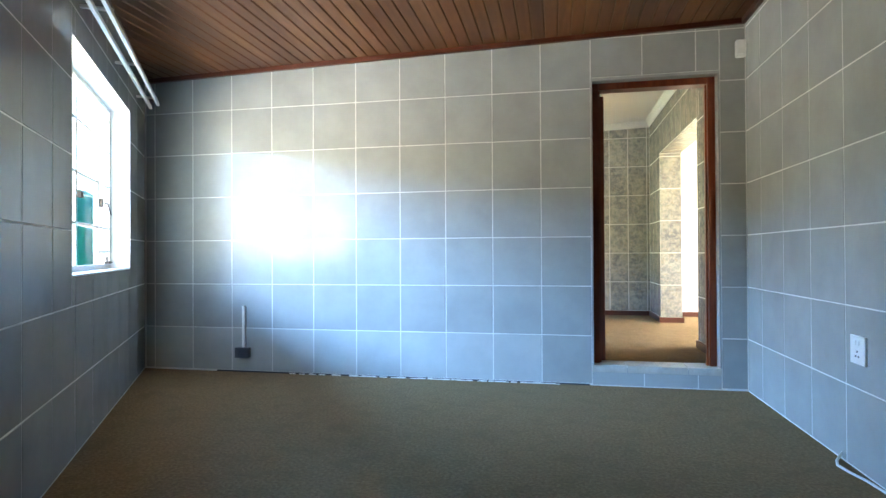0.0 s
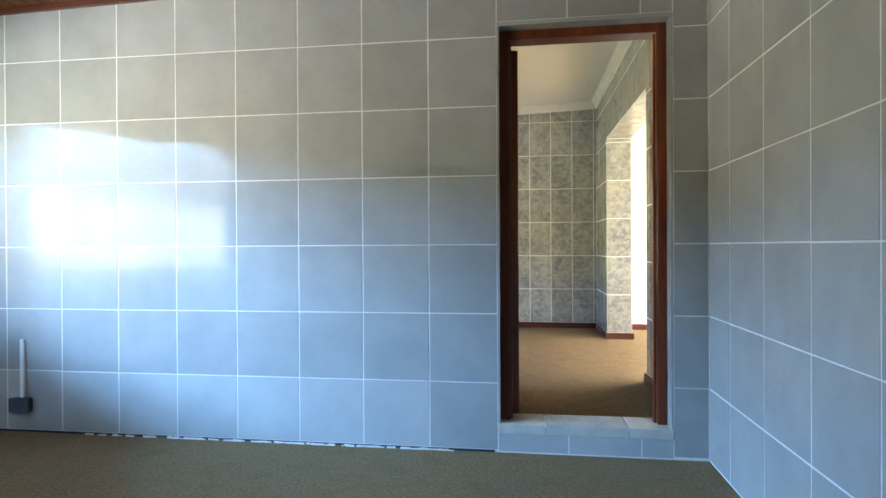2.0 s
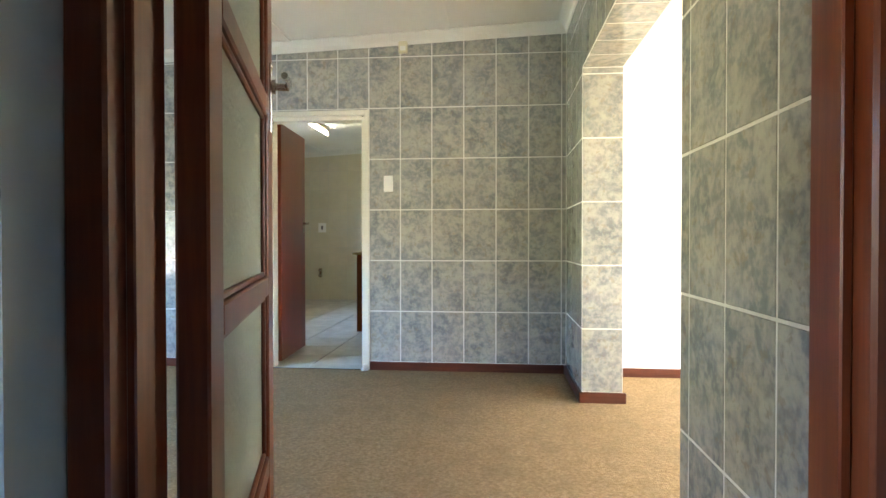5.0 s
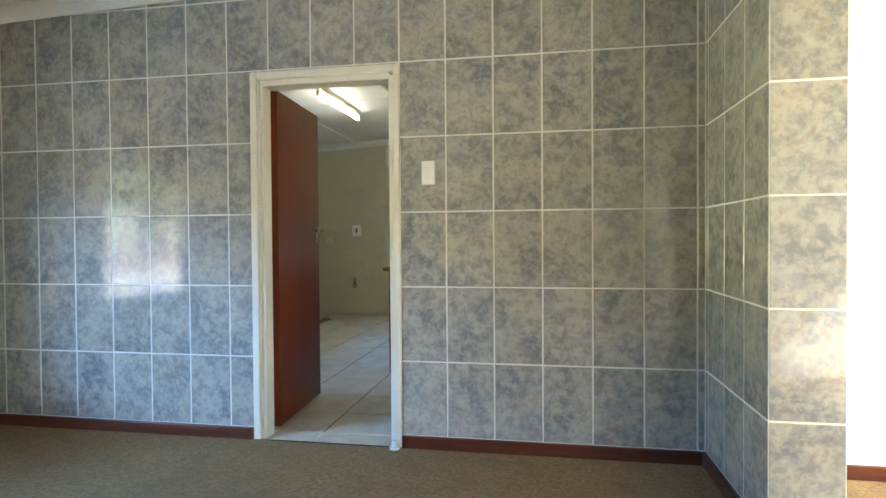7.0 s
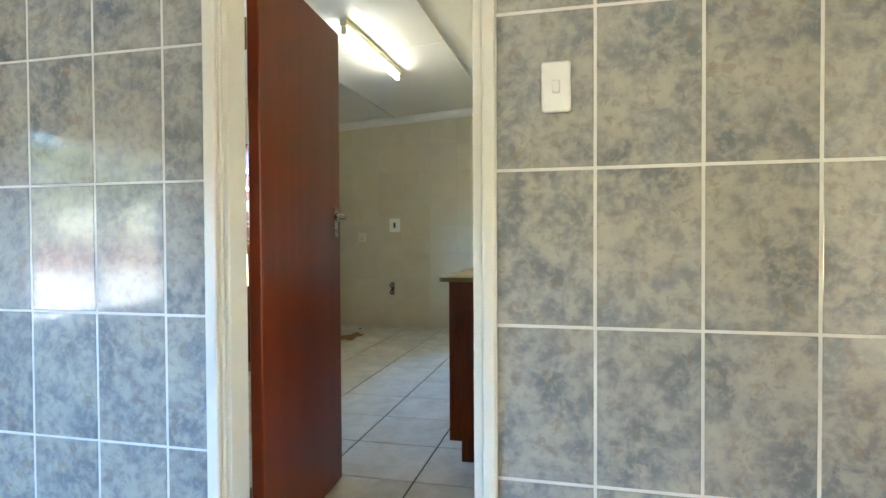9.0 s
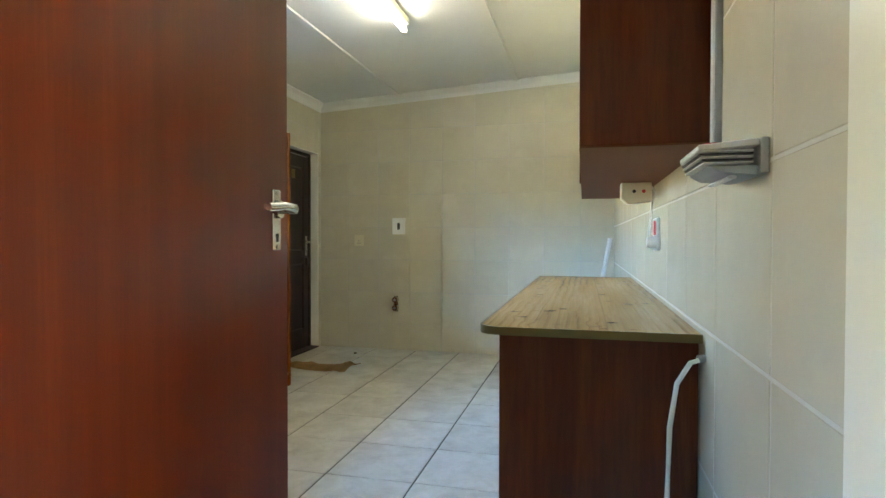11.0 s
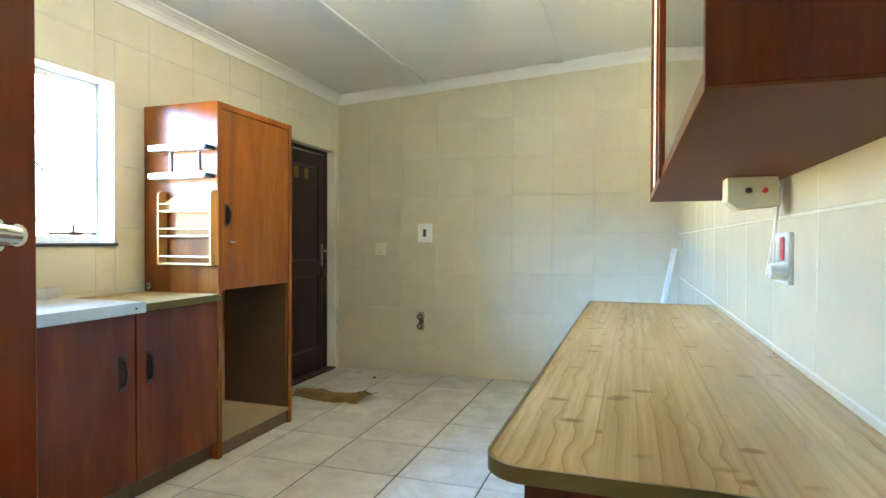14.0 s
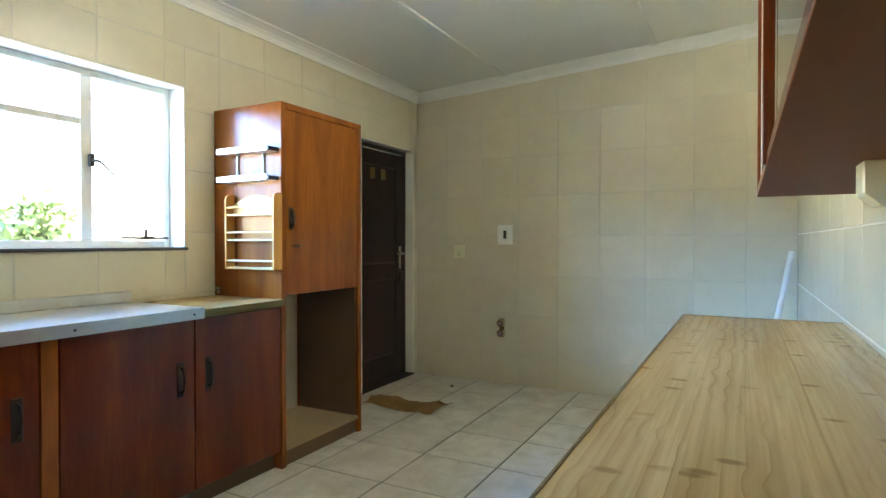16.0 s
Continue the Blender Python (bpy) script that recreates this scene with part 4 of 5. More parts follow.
s = socket("wall_socket", "-y", -2.70, YA - 0.034, 0.165, 0.125, 0.085, M_SLATEBOX, "dark grey surface socket box at the end of a white conduit", "three_pin")
part("back_box", box(-0.059, 0.059, 0.0015, 0.034, -0.040, 0.040, 0.003), M_SLATEBOX, s)
part("conduit", box(-0.012, 0.014, 0.016, 0.034, 0.0405, 0.385, 0.004, 2), M_SWITCH, s, "white plastic conduit")
socket("double_socket", "-x", XR, 2.83, 0.54, 0.125, 0.125, M_SWITCH, "white double wall socket on grey tiles", "upright")
t = thing("alarm_sensor", 1.128, YA, 2.40, "small white alarm sensor in the wall corner", "sensor")
part("body", box(-0.034, 0.034, -0.045, 0, -0.06, 0.06, 0.010, 2), M_SWITCH, t)
part("lens", box(-0.022, 0.022, -0.050, -0.044, -0.04, 0.005, 0.006, 2), M_WHITE, t)
cab = part("cable", pipe_along([(1.155, 2.98, 0.04), (1.12, 2.95, 0.012), (1.10, 2.90, 0.007), (1.11, 2.82, 0.007), (1.135, 2.72, 0.007), (1.15, 2.55, 0.007), (1.152, 2.3, 0.007)], 0.006), M_SWITCH, None, "", True)
tagged(cab, "loose white cable lying along the carpet edge", "cable")

t = thing("curtain_rail", 0, 0, 0, "white double curtain rail above the steel window", "curtain rail")
for dx, dz in ((0.085, 2.17), (0.14, 2.20)):
    part("track", box(dx - 0.011, dx + 0.011, -3.4, -0.33, dz, dz + 0.028, 0.003), M_WHITE, t)
for y in (-0.45, -1.3, -2.2, -3.2):
    part("bracket", box(0.0, 0.15, y - 0.012, y + 0.012, 2.229, 2.243, 0.002), M_WHITE, t)
t.matrix_world = SLANT

# broken bedding along the foot of the back wall
g = random.Random(3)
tagged(part("trim_wall_foot_gap", box(-2.95, 0.09, YA - 0.0025, YA + 0.003, 0.0, 0.012, 0), M_BLACK), "dark open joint at the foot of the tiles", "joint", "", "structure")
bm = bmesh.new()
for k in range(120):
    x = g.uniform(-2.3, -0.1)
    y, h = YA - g.uniform(0.002, 0.012), g.uniform(0.003, 0.010)
    add_box(bm, x, x + g.uniform(0.008, 0.05), y - 0.004, y + 0.004, 0.0, h)
tagged(part("mortar_crumbs", bm, M_PLASTER), "white mortar crumbs along the wall foot", "debris", "", "stuff")

# ---- things of the middle room ----
t = thing("light_switch", -0.262, YB, 1.575, "white wide light switch on marbled tiles", "light switch")
part("plate", box(-0.037, 0.037, -0.012, 0, -0.064, 0.064, 0.008, 3), M_SWITCH, t)
part("rocker", box(-0.010, 0.010, -0.016, -0.011, -0.018, 0.016, 0.003), M_SWITCH, t)
t = thing("alarm_sensor", -0.14, YB, 2.635, "small ivory alarm sensor high on the tiles", "sensor")
part("body", box(-0.035, 0.035, -0.04, 0, -0.045, 0.045, 0.008, 2), M_IVORY, t)
part("lens", box(-0.022, 0.022, -0.044, -0.039, -0.03, 0.005, 0.004, 2), M_WHITE, t)
t = thing("door_stop", -0.45, 8.26, ZB, "small white rubber door stop on the carpet", "door stop")
part("base", rod((0, 0, 0), (0, 0, 0.012), 0.028, 16), M_WHITE, t)
part("post", rod((0, 0, 0.012), (0, 0, 0.045), 0.017, 14, 0.014), M_WHITE, t)

# ---- things of the kitchen ----
# tube light
t = thing("fluorescent_light", -1.79, 11.13, zk(-1.79) - 0.002, "lit fluorescent tube on an ivory batten", "ceiling light")
part("batten", box(-0.028, 0.028, -0.62, 0.62, -0.05, 0.0, 0.006), M_IVORY, t)
part("tube", rod((0, -0.585, -0.085), (0, 0.585, -0.085), 0.017, 14), M_TUBE, t, "glowing white tube")
for y in (-0.6, 0.6):
    part("lamp_holder", box(-0.018, 0.018, y - 0.014, y + 0.014, -0.108, -0.05, 0.004), M_IVORY, t)


def pull(parent, x, y, z, h=0.13):
    """A dark curved pull on a face that looks towards +x."""
    pl = box(x, x + 0.004, y - 0.018, y + 0.018, z - h / 2, z + h / 2, 0.002)
    part("backplate", pl, M_BRONZE, parent, "aged bronze backplate")
    pts = [(x + 0.003, y, z - h * 0.36), (x + 0.022, y, z - h * 0.28), (x + 0.028, y, z), (x + 0.022, y, z + h * 0.28), (x + 0.003, y, z + h * 0.36)]
    part("pull", pipe_along(pts, 0.006, 8), M_BRONZE, parent, "aged bronze pull", True)


# tall cupboard
CX = -2.795
tall = thing("tall_cupboard", 0, 0, ZB, "honey-brown veneered tall cupboard with an open lower bay", "cupboard")
tz = 2.035 - ZB
ya, yb = 11.318, 12.02
part("side_panel", box(XKL + 0.003, CX, ya, ya + 0.035, 0.0, tz, 0.003), M_TALL, tall)
part("side_panel", box(XKL + 0.003, CX, yb - 0.035, yb, 0.0, tz, 0.003), M_TALL, tall)
part("top", box(XKL + 0.003, CX - 0.001, ya + 0.035, yb - 0.035, tz - 0.035, tz, 0.003), M_TALL, tall)
part("middle_shelf", box(XKL + 0.02, CX - 0.025, ya + 0.035, yb - 0.035, 0.915, 0.935, 0.002), M_INSIDE, tall)
part("bottom_shelf", box(XKL + 0.02, CX - 0.003, ya + 0.035, yb - 0.035, 0.085, 0.105, 0.002), M_SHELF, tall, "dusty tan shelf board")
part("plinth", box(CX - 0.05, CX - 0.02, ya + 0.035, yb - 0.035, 0.0, 0.085, 0.002), M_INSIDE, tall)
part("inner_lining", box(XKL + 0.03, CX - 0.02, yb - 0.041, yb - 0.0355, 0.105, 0.915, 0), M_INSIDE, tall, "dark raw board lining")
dr = part("door", box(CX - 0.022, CX - 0.004, ya + 0.037, yb - 0.037, 0.912, tz - 0.037, 0.002), M_TALL, tall)
pull(dr, CX - 0.004, ya + 0.075, 1.32, 0.12)
part("key", add_rod(rod((CX - 0.005, ya + 0.08, 1.175), (CX + 0.018, ya + 0.08, 1.175), 0.006, 10), (CX + 0.016, ya + 0.08, 1.175), (CX + 0.02, ya + 0.115, 1.172), 0.006, 8), M_CHROME, dr, "small chrome key")

# chrome rack on the cupboard's side
rk = thing("foil_rack", -3.135, ya, 1.62, "bright metal two-tier wall rack on the cupboard side", "rack")
for z in (0.0, 0.15):
    sh = box(-0.055, 0.31, -0.075, -0.001, z, z + 0.006, 0.001)
    add_box(sh, -0.055, 0.31, -0.078, -0.072, z, z + 0.03, 0.001)
    part("shelf", sh, M_STEEL, rk)
    c = [(-0.055 + 0.365 * k / 12, -0.004, z + 0.006 + 0.035 * math.sin(math.pi * k / 12)) for k in range(13)]
    part("back_plate", extrude_outline(c, (0, 0.003, 0)), M_STEEL, rk)
    part("end_cap", box(0.305, 0.33, -0.078, -0.002, z + 0.002, z + 0.022, 0.004), M_BLACK, rk, "dark end cap")
for x in (0.03, 0.22):
    part("upright", box(x - 0.005, x + 0.005, -0.012, -0.001, 0.0, 0.16, 0.001), M_WHITE, rk)

# pine spice rack
sp = thing("spice_rack", -3.035, ya, 1.155, "varnished pine spice rack with three railed shelves", "spice rack")
sw, shh = 0.345, 0.40
for x in (-0.11, -0.11 + sw):
    pts = [(x, -0.062, 0.0), (x, -0.001, 0.0), (x, -0.001, shh)] + [(x, -0.031 - 0.031 * math.sin(a) , shh - 0.03 + 0.03 * math.cos(a)) for a in (0.1, 0.6, 1.1, 1.57)]
    part("side", extrude_outline(pts, (0.012, 0, 0), 0.001), M_YELLOW, sp)
top = [(-0.098, -0.012, shh - 0.10), (-0.11 + sw, -0.012, shh - 0.10)] + [(-0.11 + sw - (sw - 0.012) * k / 10, -0.012, shh - 0.055 + 0.05 * math.sin(math.pi * k / 10)) for k in range(11)]
part("crest", extrude_outline(top, (0, 0.010, 0)), M_PINE_X, sp)
for z in (0.0, 0.15, 0.285):
    part("shelf", box(-0.098, -0.11 + sw, -0.058, -0.002, z, z + 0.010, 0.001), M_PINE_X, sp)
    part("rail", rod((-0.098, -0.054, z + 0.045), (-0.11 + sw, -0.054, z + 0.045), 0.0055, 8), M_PINE_X, sp)

t = thing("corner_hook", -3.262, 11.316, 1.03, "small chrome hook at the foot of the tall cupboard", "hook")
part("plate", box(-0.012, 0.012, -0.003, 0.001, -0.018, 0.018, 0.002), M_CHROME, t)
part("arm", pipe_along([(0, -0.002, 0.004), (0.004, -0.02, 0.0), (0.012, -0.03, 0.008), (0.02, -0.03, 0.02)], 0.004, 8), M_CHROME, t, "", True)

# low cupboards, worktop, sink
FX = -2.80


def low_unit(y0, y1, label, handle, stile=False):
    t = thing("base_cupboard", 0, 0, ZB, label, "cupboard", "cupboards under the window")
    part("body", box(XKL + 0.004, FX - 0.02, y0, y1, 0.09, 0.862, 0.002), M_INSIDE, t)
    part("toe_board", box(FX - 0.07, FX - 0.05, y0, y1, 0.0, 0.09, 0.001), M_INSIDE, t)
    d = part("door", box(FX - 0.0195, FX, y0 + 0.002, y1 - 0.002, 0.095, 0.855, 0.002), M_CAB, t)
    if handle is not None:
        pull(d, FX, handle, 0.60, 0.15)
    return t


low_unit(10.79, 11.316, "red-brown veneered base cupboard beside the tall cupboard", 10.86)
low_unit(10.225, 10.788, "red-brown veneered sink cupboard with a bronze pull", 10.715)
t = thing("cupboard_stile", 0, 0, ZB, "red-brown veneered upright between sink cupboards", "cupboard")
part("stile", box(FX - 0.03, FX + 0.001, 10.165, 10.222, 0.0, 0.86, 0.002), M_TALL, t)
low_unit(9.60, 10.162, "red-brown veneered base cupboard under the sink", 10.09)
low_unit(9.03, 9.598, "red-brown veneered base cupboard under the steel top", 9.10)
wt = tagged(thing("worktop", 0, 0, 0, "pale wood laminate worktop with a brass edge strip", "worktop"))
part("board", box(XKL + 0.002, FX + 0.022, 10.80, 11.316, 0.967, 1.001, 0.003), M_TOP, wt)
part("edge_strip", box(FX + 0.0215, FX + 0.027, 10.80, 11.316, 0.966, 1.000, 0.001), M_BRASS, wt, "brass edge strip")
part("edge_bead", box(FX + 0.022, FX + 0.030, 10.80, 11.316, 0.980, 0.986, 0.001), M_BRASS, wt)
sk = thing("steel_sink_top", 0, 0, 0, "long stainless steel sink top with a raised back", "sink")
bm = bmesh.new()
bx0, bx1, by0, by1 = -3.17, -2.90, 9.35, 9.80
xs, ys = (XKL + 0.002, bx0, bx1, FX + 0.032), (8.99, by0, by1, 10.815)
grid = [[bm.verts.new((x, y, 1.010)) for y in ys] for x in xs]
for i in range(3):
    for j in range(3):
        if (i, j) != (1, 1):
            bm.faces.new((grid[i][j], grid[i + 1][j], grid[i + 1][j + 1], grid[i][j + 1]))
rim = [e for e in bm.edges if e.is_boundary]
down = bmesh.ops.extrude_edge_only(bm, edges=rim)["geom"]
for g in down:
    if isinstance(g, bmesh.types.BMVert):
        g.co.z = 0.962 if g.co.x > bx1 + 0.05 else 0.998
bmesh.ops.recalc_face_normals(bm, faces=bm.faces[:])
part("top", bm, M_STEEL, sk)
part("upstand", box(XKL + 0.002, XKL + 0.020, 8.99, 10.815, 1.010, 1.062, 0.004), M_STEEL, sk)
bm = bmesh.new()
for a in ((bx0, bx1, by0, by1, 0.84, 0.846), (bx0, bx0 + 0.004, by0, by1, 0.846, 1.0), (bx1 - 0.004, bx1, by0, by1, 0.846, 1.0), (bx0, bx1, by0, by0 + 0.004, 0.846, 1.0), (bx0, bx1, by1 - 0.004, by1, 0.846, 1.0)):
    add_box(bm, *a)
part("bowl", bm, M_STEEL, sk)
for k in range(4):
    part("screw", rod((FX + 0.031, 10.76 - k * 0.5, 0.985), (FX + 0.036, 10.76 - k * 0.5, 0.985), 0.005, 8), M_BLACK, sk)

# long counter on the other side
Y0, Y1, X0 = 9.492, 11.575, -0.878
ct = thing("kitchen_counter", 0, 0, 0, "pine-print laminate counter top with rounded corners and brass edge", "worktop")


def rounded(x0, x1, y0, y1, z, r0=0.06, r1=0.02):
    pts = [(x1, y0, z)]
    pts += [(x1, y1, z)]
    pts += [(x0 + r1 - r1 * math.sin(a), y1 - r1 + r1 * math.cos(a), z) for a in [math.pi / 2 * k / 5 for k in range(6)]]
    pts += [(x0 + r0 - r0 * math.cos(a), y0 + r0 - r0 * math.sin(a), z) for a in [math.pi / 2 * k / 8 for k in range(9)]]
    return pts


part("board", extrude_outline(rounded(X0 + 0.004, XKR - 0.002, Y0 + 0.004, Y1, 0.988), (0, 0, 0.017)), M_TOP, ct)
out, inn = rounded(X0, XKR - 0.002, Y0, Y1 + 0.004, 0), rounded(X0 + 0.0045, XKR - 0.002, Y0 + 0.0045, Y1 - 0.001, 0)
bm = bmesh.new()
for k in list(range(1, len(out) - 1)) + [len(out) - 1]:
    n = (k + 1) % len(out)
    q = [bm.verts.new(Vector(p) + Vector((0, 0, z))) for z in (0.986, 1.007) for p in (out[k], out[n], inn[n], inn[k])]
    for f in ((0, 1, 5, 4), (2, 3, 7, 6), (4, 5, 6, 7), (3, 2, 1, 0)):
        bm.faces.new([q[i] for i in f])
bmesh.ops.remove_doubles(bm, verts=bm.verts[:], dist=1e-5)
part("edge_strip", bm, M_BRASS, ct, "dull brass edge strip")

cc = thing("counter_cupboard", 0, 0, ZB, "dark red-brown veneered cupboard under the counter", "cupboard")
part("end_panel", extrude_outline([(-0.825, 9.53, 0.10), (-0.825, 9.53, 0.881), (XKR - 0.004, 9.53, 0.881), (XKR - 0.004, 9.53, 0.0), (-0.765, 9.53, 0.0), (-0.765, 9.53, 0.10)], (0, 0.02, 0)), M_CAB, cc)
part("body", box(-0.80, XKR - 0.004, 9.552, 11.52, 0.10, 0.880, 0.002), M_INSIDE, cc)
part("toe_board", box(-0.765, -0.745, 9.552, 11.52, 0.0, 0.10, 0.001), M_INSIDE, cc)
for k in range(4):
    a = 9.553 + k * 0.492
    part("door", box(-0.822, -0.802, a, a + 0.488, 0.105, 0.852, 0.002), M_CAB, cc)
t = thing("appliance_cable", -0.355, 9.50, 0, "cream flex that comes out of the wall below the counter", "cable")
part("flex", pipe_along([(0.012, -0.03, 0.955), (-0.02, -0.045, 0.947), (-0.05, -0.055, 0.90), (-0.065, -0.058, 0.80), (-0.07, -0.055, 0.6), (-0.07, -0.05, 0.4), (-0.075, -0.05, 0.2), (-0.08, -0.06, 0.1115)], 0.006), M_JAMB, t, "", True)
part("grommet", rod((0.014, -0.03, 0.957), (-0.002, -0.036, 0.954), 0.009, 12), M_GREY, t)

# wall cupboard with sliding glass
WX, WY0, WY1, WZ0, WZ1 = -0.625, 9.437, 11.16, 1.443, 2.42
wc = thing("wall_cupboard", 0, 0, 0, "dark red-brown wall cupboard with sliding glass doors", "wall cupboard")
part("bottom", box(WX, XKR - 0.002, WY0, WY1, WZ0, WZ0 + 0.004, 0.0005), M_UNDER, wc, "scuffed brown hardboard bottom")
part("end_panel", box(WX, XKR - 0.002, WY0 + 0.0003, WY0 + 0.0184, WZ0 + 0.0042, WZ1, 0.001), M_CAB, wc)
part("end_panel", box(WX, XKR - 0.002, WY1 - 0.018, WY1, WZ0 + 0.0042, WZ1, 0.001), M_CAB, wc)
part("top", box(WX, XKR - 0.002, WY0, WY1, WZ1, WZ1 + 0.018, 0.002), M_CAB, wc)
part("back", box(XKR - 0.012, XKR - 0.003, WY0 + 0.02, WY1 - 0.02, WZ0 + 0.02, WZ1, 0), M_WHITE, wc, "pale back board")
part("divider", box(WX + 0.002, XKR - 0.015, 10.72, 10.738, WZ0 + 0.0185, WZ1, 0.001), M_CAB, wc)
part("shelf", box(WX + 0.05, XKR - 0.015, WY0 + 0.02, 10.718, 1.88, 1.896, 0.001), M_SHELF, wc)
part("track", box(WX + 0.001, WX + 0.028, WY0 + 0.02, WY1 - 0.02, WZ0 + 0.0045, WZ0 + 0.026, 0.001), M_CAB, wc)
part("stile", box(WX - 0.006, WX + 0.004, 10.33, 10.37, WZ0 + 0.0045, WZ1, 0.001), M_CAB, wc)
for a, b, d in ((9.445, 10.08, 0.006), (10.02, 10.715, 0.016)):
    p = part("sliding_glass", box(WX + d, WX + d + 0.004, a, b, WZ0 + 0.027, WZ1 - 0.002, 0), M_GREENGLASS, wc, "green-edged sliding glass")
    p.visible_shadow = False
part("white_panel", box(WX + 0.010, WX + 0.016, 10.742, WY1 - 0.02, WZ0 + 0.027, WZ1 - 0.002, 0.001), M_WHITE, wc, "plain white sliding panel")

t = thing("bell_box", -0.424, 10.32, 1.354, "ivory plastic electrical box with two indicator lights under the cupboard", "electrical box")
part("body", extrude_outline([(-0.055, -0.02, 0.088), (0.055, -0.02, 0.088), (0.055, -0.02, 0.018), (-0.03, -0.02, 0.008), (-0.055, -0.02, 0.03)], (0, 0.07, 0), 0.003), M_IVORY, t)
part("lamp", rod((-0.008, -0.02, 0.055), (-0.008, -0.026, 0.055), 0.0065, 12), M_BLACK, t, "dark indicator lamp")
part("lamp", rod((0.026, -0.02, 0.055), (0.026, -0.026, 0.055), 0.0065, 12), M_RED, t, "red indicator lamp")
part("lead", pipe_along([(0.05, 0.0, 0.08), (0.064, -0.005, 0.06), (0.058, 0.01, 0.0), (0.055, 0.03, -0.06), (0.05, 0.06, -0.13), (0.055, 0.09, -0.15)], 0.004), M_SWITCH, t, "thin white lead", True)
sc = socket("cooker_socket", "-x", XKR, 10.35, 1.25, 0.125, 0.122, M_SWITCH, "white wall socket with a red switch and a plug", "plain")
part("red_switch", box(0.018, 0.034, -0.020, -0.011, -0.005, 0.05, 0.003), M_RED, sc, "red isolator switch")
for dx, dz in ((-0.028, -0.03), (-0.012, -0.03), (-0.02, -0.012)):
    part("pin_hole", rod((dx, -0.0135, dz), (dx, -0.0115, dz), 0.004, 10), M_BLACK, sc)
part("plug", rod((0.045, -0.012, -0.03), (0.045, -0.045, -0.03), 0.024, 16, 0.018), M_SWITCH, sc, "round white plug")

# roller dispenser beside the cupboard
hd = thing("wall_dispenser", XKR, 9.105, 1.34, "pale grey wall-mounted roll dispenser with a red knob", "dispenser", "", -90)
hd.scale = (0.62, 0.95, 0.46)
part("back_plate", box(-0.16, 0.14, -0.012, 0, -0.02, 0.10, 0.003), M_GREY, hd)
part("lid", extrude_outline([(-0.155, -0.012, 0.075), (-0.155, -0.012, 0.10), (-0.155, -0.105, 0.082), (-0.155, -0.105, 0.062)], (0.28, 0, 0), 0.003), M_SWITCH, hd)
for k in range(5):
    part("rib", box(-0.15, 0.12, -0.104 + k * 0.002, -0.02, 0.058 - 0.010 * k, 0.0635 - 0.010 * k, 0.001), M_BLACK if k % 2 else M_SWITCH, hd)
part("tray", extrude_outline([(-0.15, -0.012, 0.01), (-0.15, -0.09, 0.012), (-0.15, -0.07, -0.012), (-0.15, -0.012, -0.025)], (0.27, 0, 0), 0.003), M_GREY, hd)
part("tear_bar", rod((-0.13, -0.05, -0.028), (0.11, -0.05, -0.028), 0.007, 10), M_SWITCH, hd)
part("knob", rod((-0.06, -0.06, 0.088), (-0.06, -0.06, 0.125), 0.022, 14, 0.013), M_RED, hd, "red knob")
t = thing("cable_trunking", XKR, 9.345, 1.40, "grey plastic cable trunking up the tiled wall", "trunking", "", -90)
part("channel", box(-0.016, 0.016, -0.014, 0, 0.0, 1.2, 0.002), M_GREY, t)
part("cover", box(-0.012, 0.012, -0.018, -0.0145, 0.0, 1.2, 0.001), M_SWITCH, t)

# back wall fittings
socket("stove_switch", "-y", -2.435, YK, 1.36, 0.135, 0.165, M_SWITCH, "white stove isolator with a black rocker", "black_rocker")
socket("wall_socket", "-y", -2.865, YK, 1.215, 0.10, 0.11, M_IVORY, "ivory wall socket on cream tiles", "upright")
t = thing("pipe_outlet", -2.465, YK, 0.575, "capped double water outlet on the tiles", "water outlet")
part("plate", box(-0.024, 0.024, -0.008, 0, -0.08, 0.08, 0.004), M_CHROME, t)
for name, z in (("upper_cap", 0.042), ("lower_cap", -0.042)):
    cp = part(name, rod((0, -0.008, z), (0, -0.05, z), 0.033, 18, 0.028), M_CHROME, t)
    part("bore", rod((0, -0.0495, z), (0, -0.0515, z), 0.014, 14), M_GREY, cp)
t = thing("white_pipe", 0, 0, 0, "white plastic pipe leaning in the corner", "pipe")
part("tube", rod((-0.60, 13.25, ZB), (-0.385, 13.40, 1.23), 0.019, 12), M_SWITCH, t, "", True)
part("cap", rod((-0.385, 13.40, 1.229), (-0.3835, 13.401, 1.238), 0.021, 12), M_SWITCH, t)

# sacking on the floor by the outer door
bm = bmesh.new()
nx, ny = 40, 16
grid = []
for i in range(nx + 1):
    row = []
    for j in range(ny + 1):
        u, v = i / nx, j / ny
        x = -3.16 + 0.64 * u + 0.02 * math.sin(v * 7)
        y = 12.46 + 0.25 * v + 0.05 * (1 - u) + 0.02 * math.sin(u * 9)
        bulge = 0.042 * math.sin(math.pi * min(1, v * 1.05)) * (0.35 + 0.65 * u)
        z = ZB + 0.007 + max(0, bulge + 0.016 * noise.noise((u * 7, v * 4, 1.3)) + 0.010 * noise.noise((u * 19, v * 9, 5.0)))
        if u > 0.88:
            z += 0.035 * (u - 0.88) / 0.12 * abs(math.sin(v * 8))
            x -= 0.03 * math.cos(v * 11)
        row.append(bm.verts.new((x, y, z)))
    grid.append(row)
for i in range(nx):
    for j in range(ny):
        bm.faces.new((grid[i][j], grid[i + 1][j], grid[i + 1][j + 1], grid[i][j + 1]))
bmesh.ops.solidify(bm, geom=bm.faces[:], thickness=0.005)
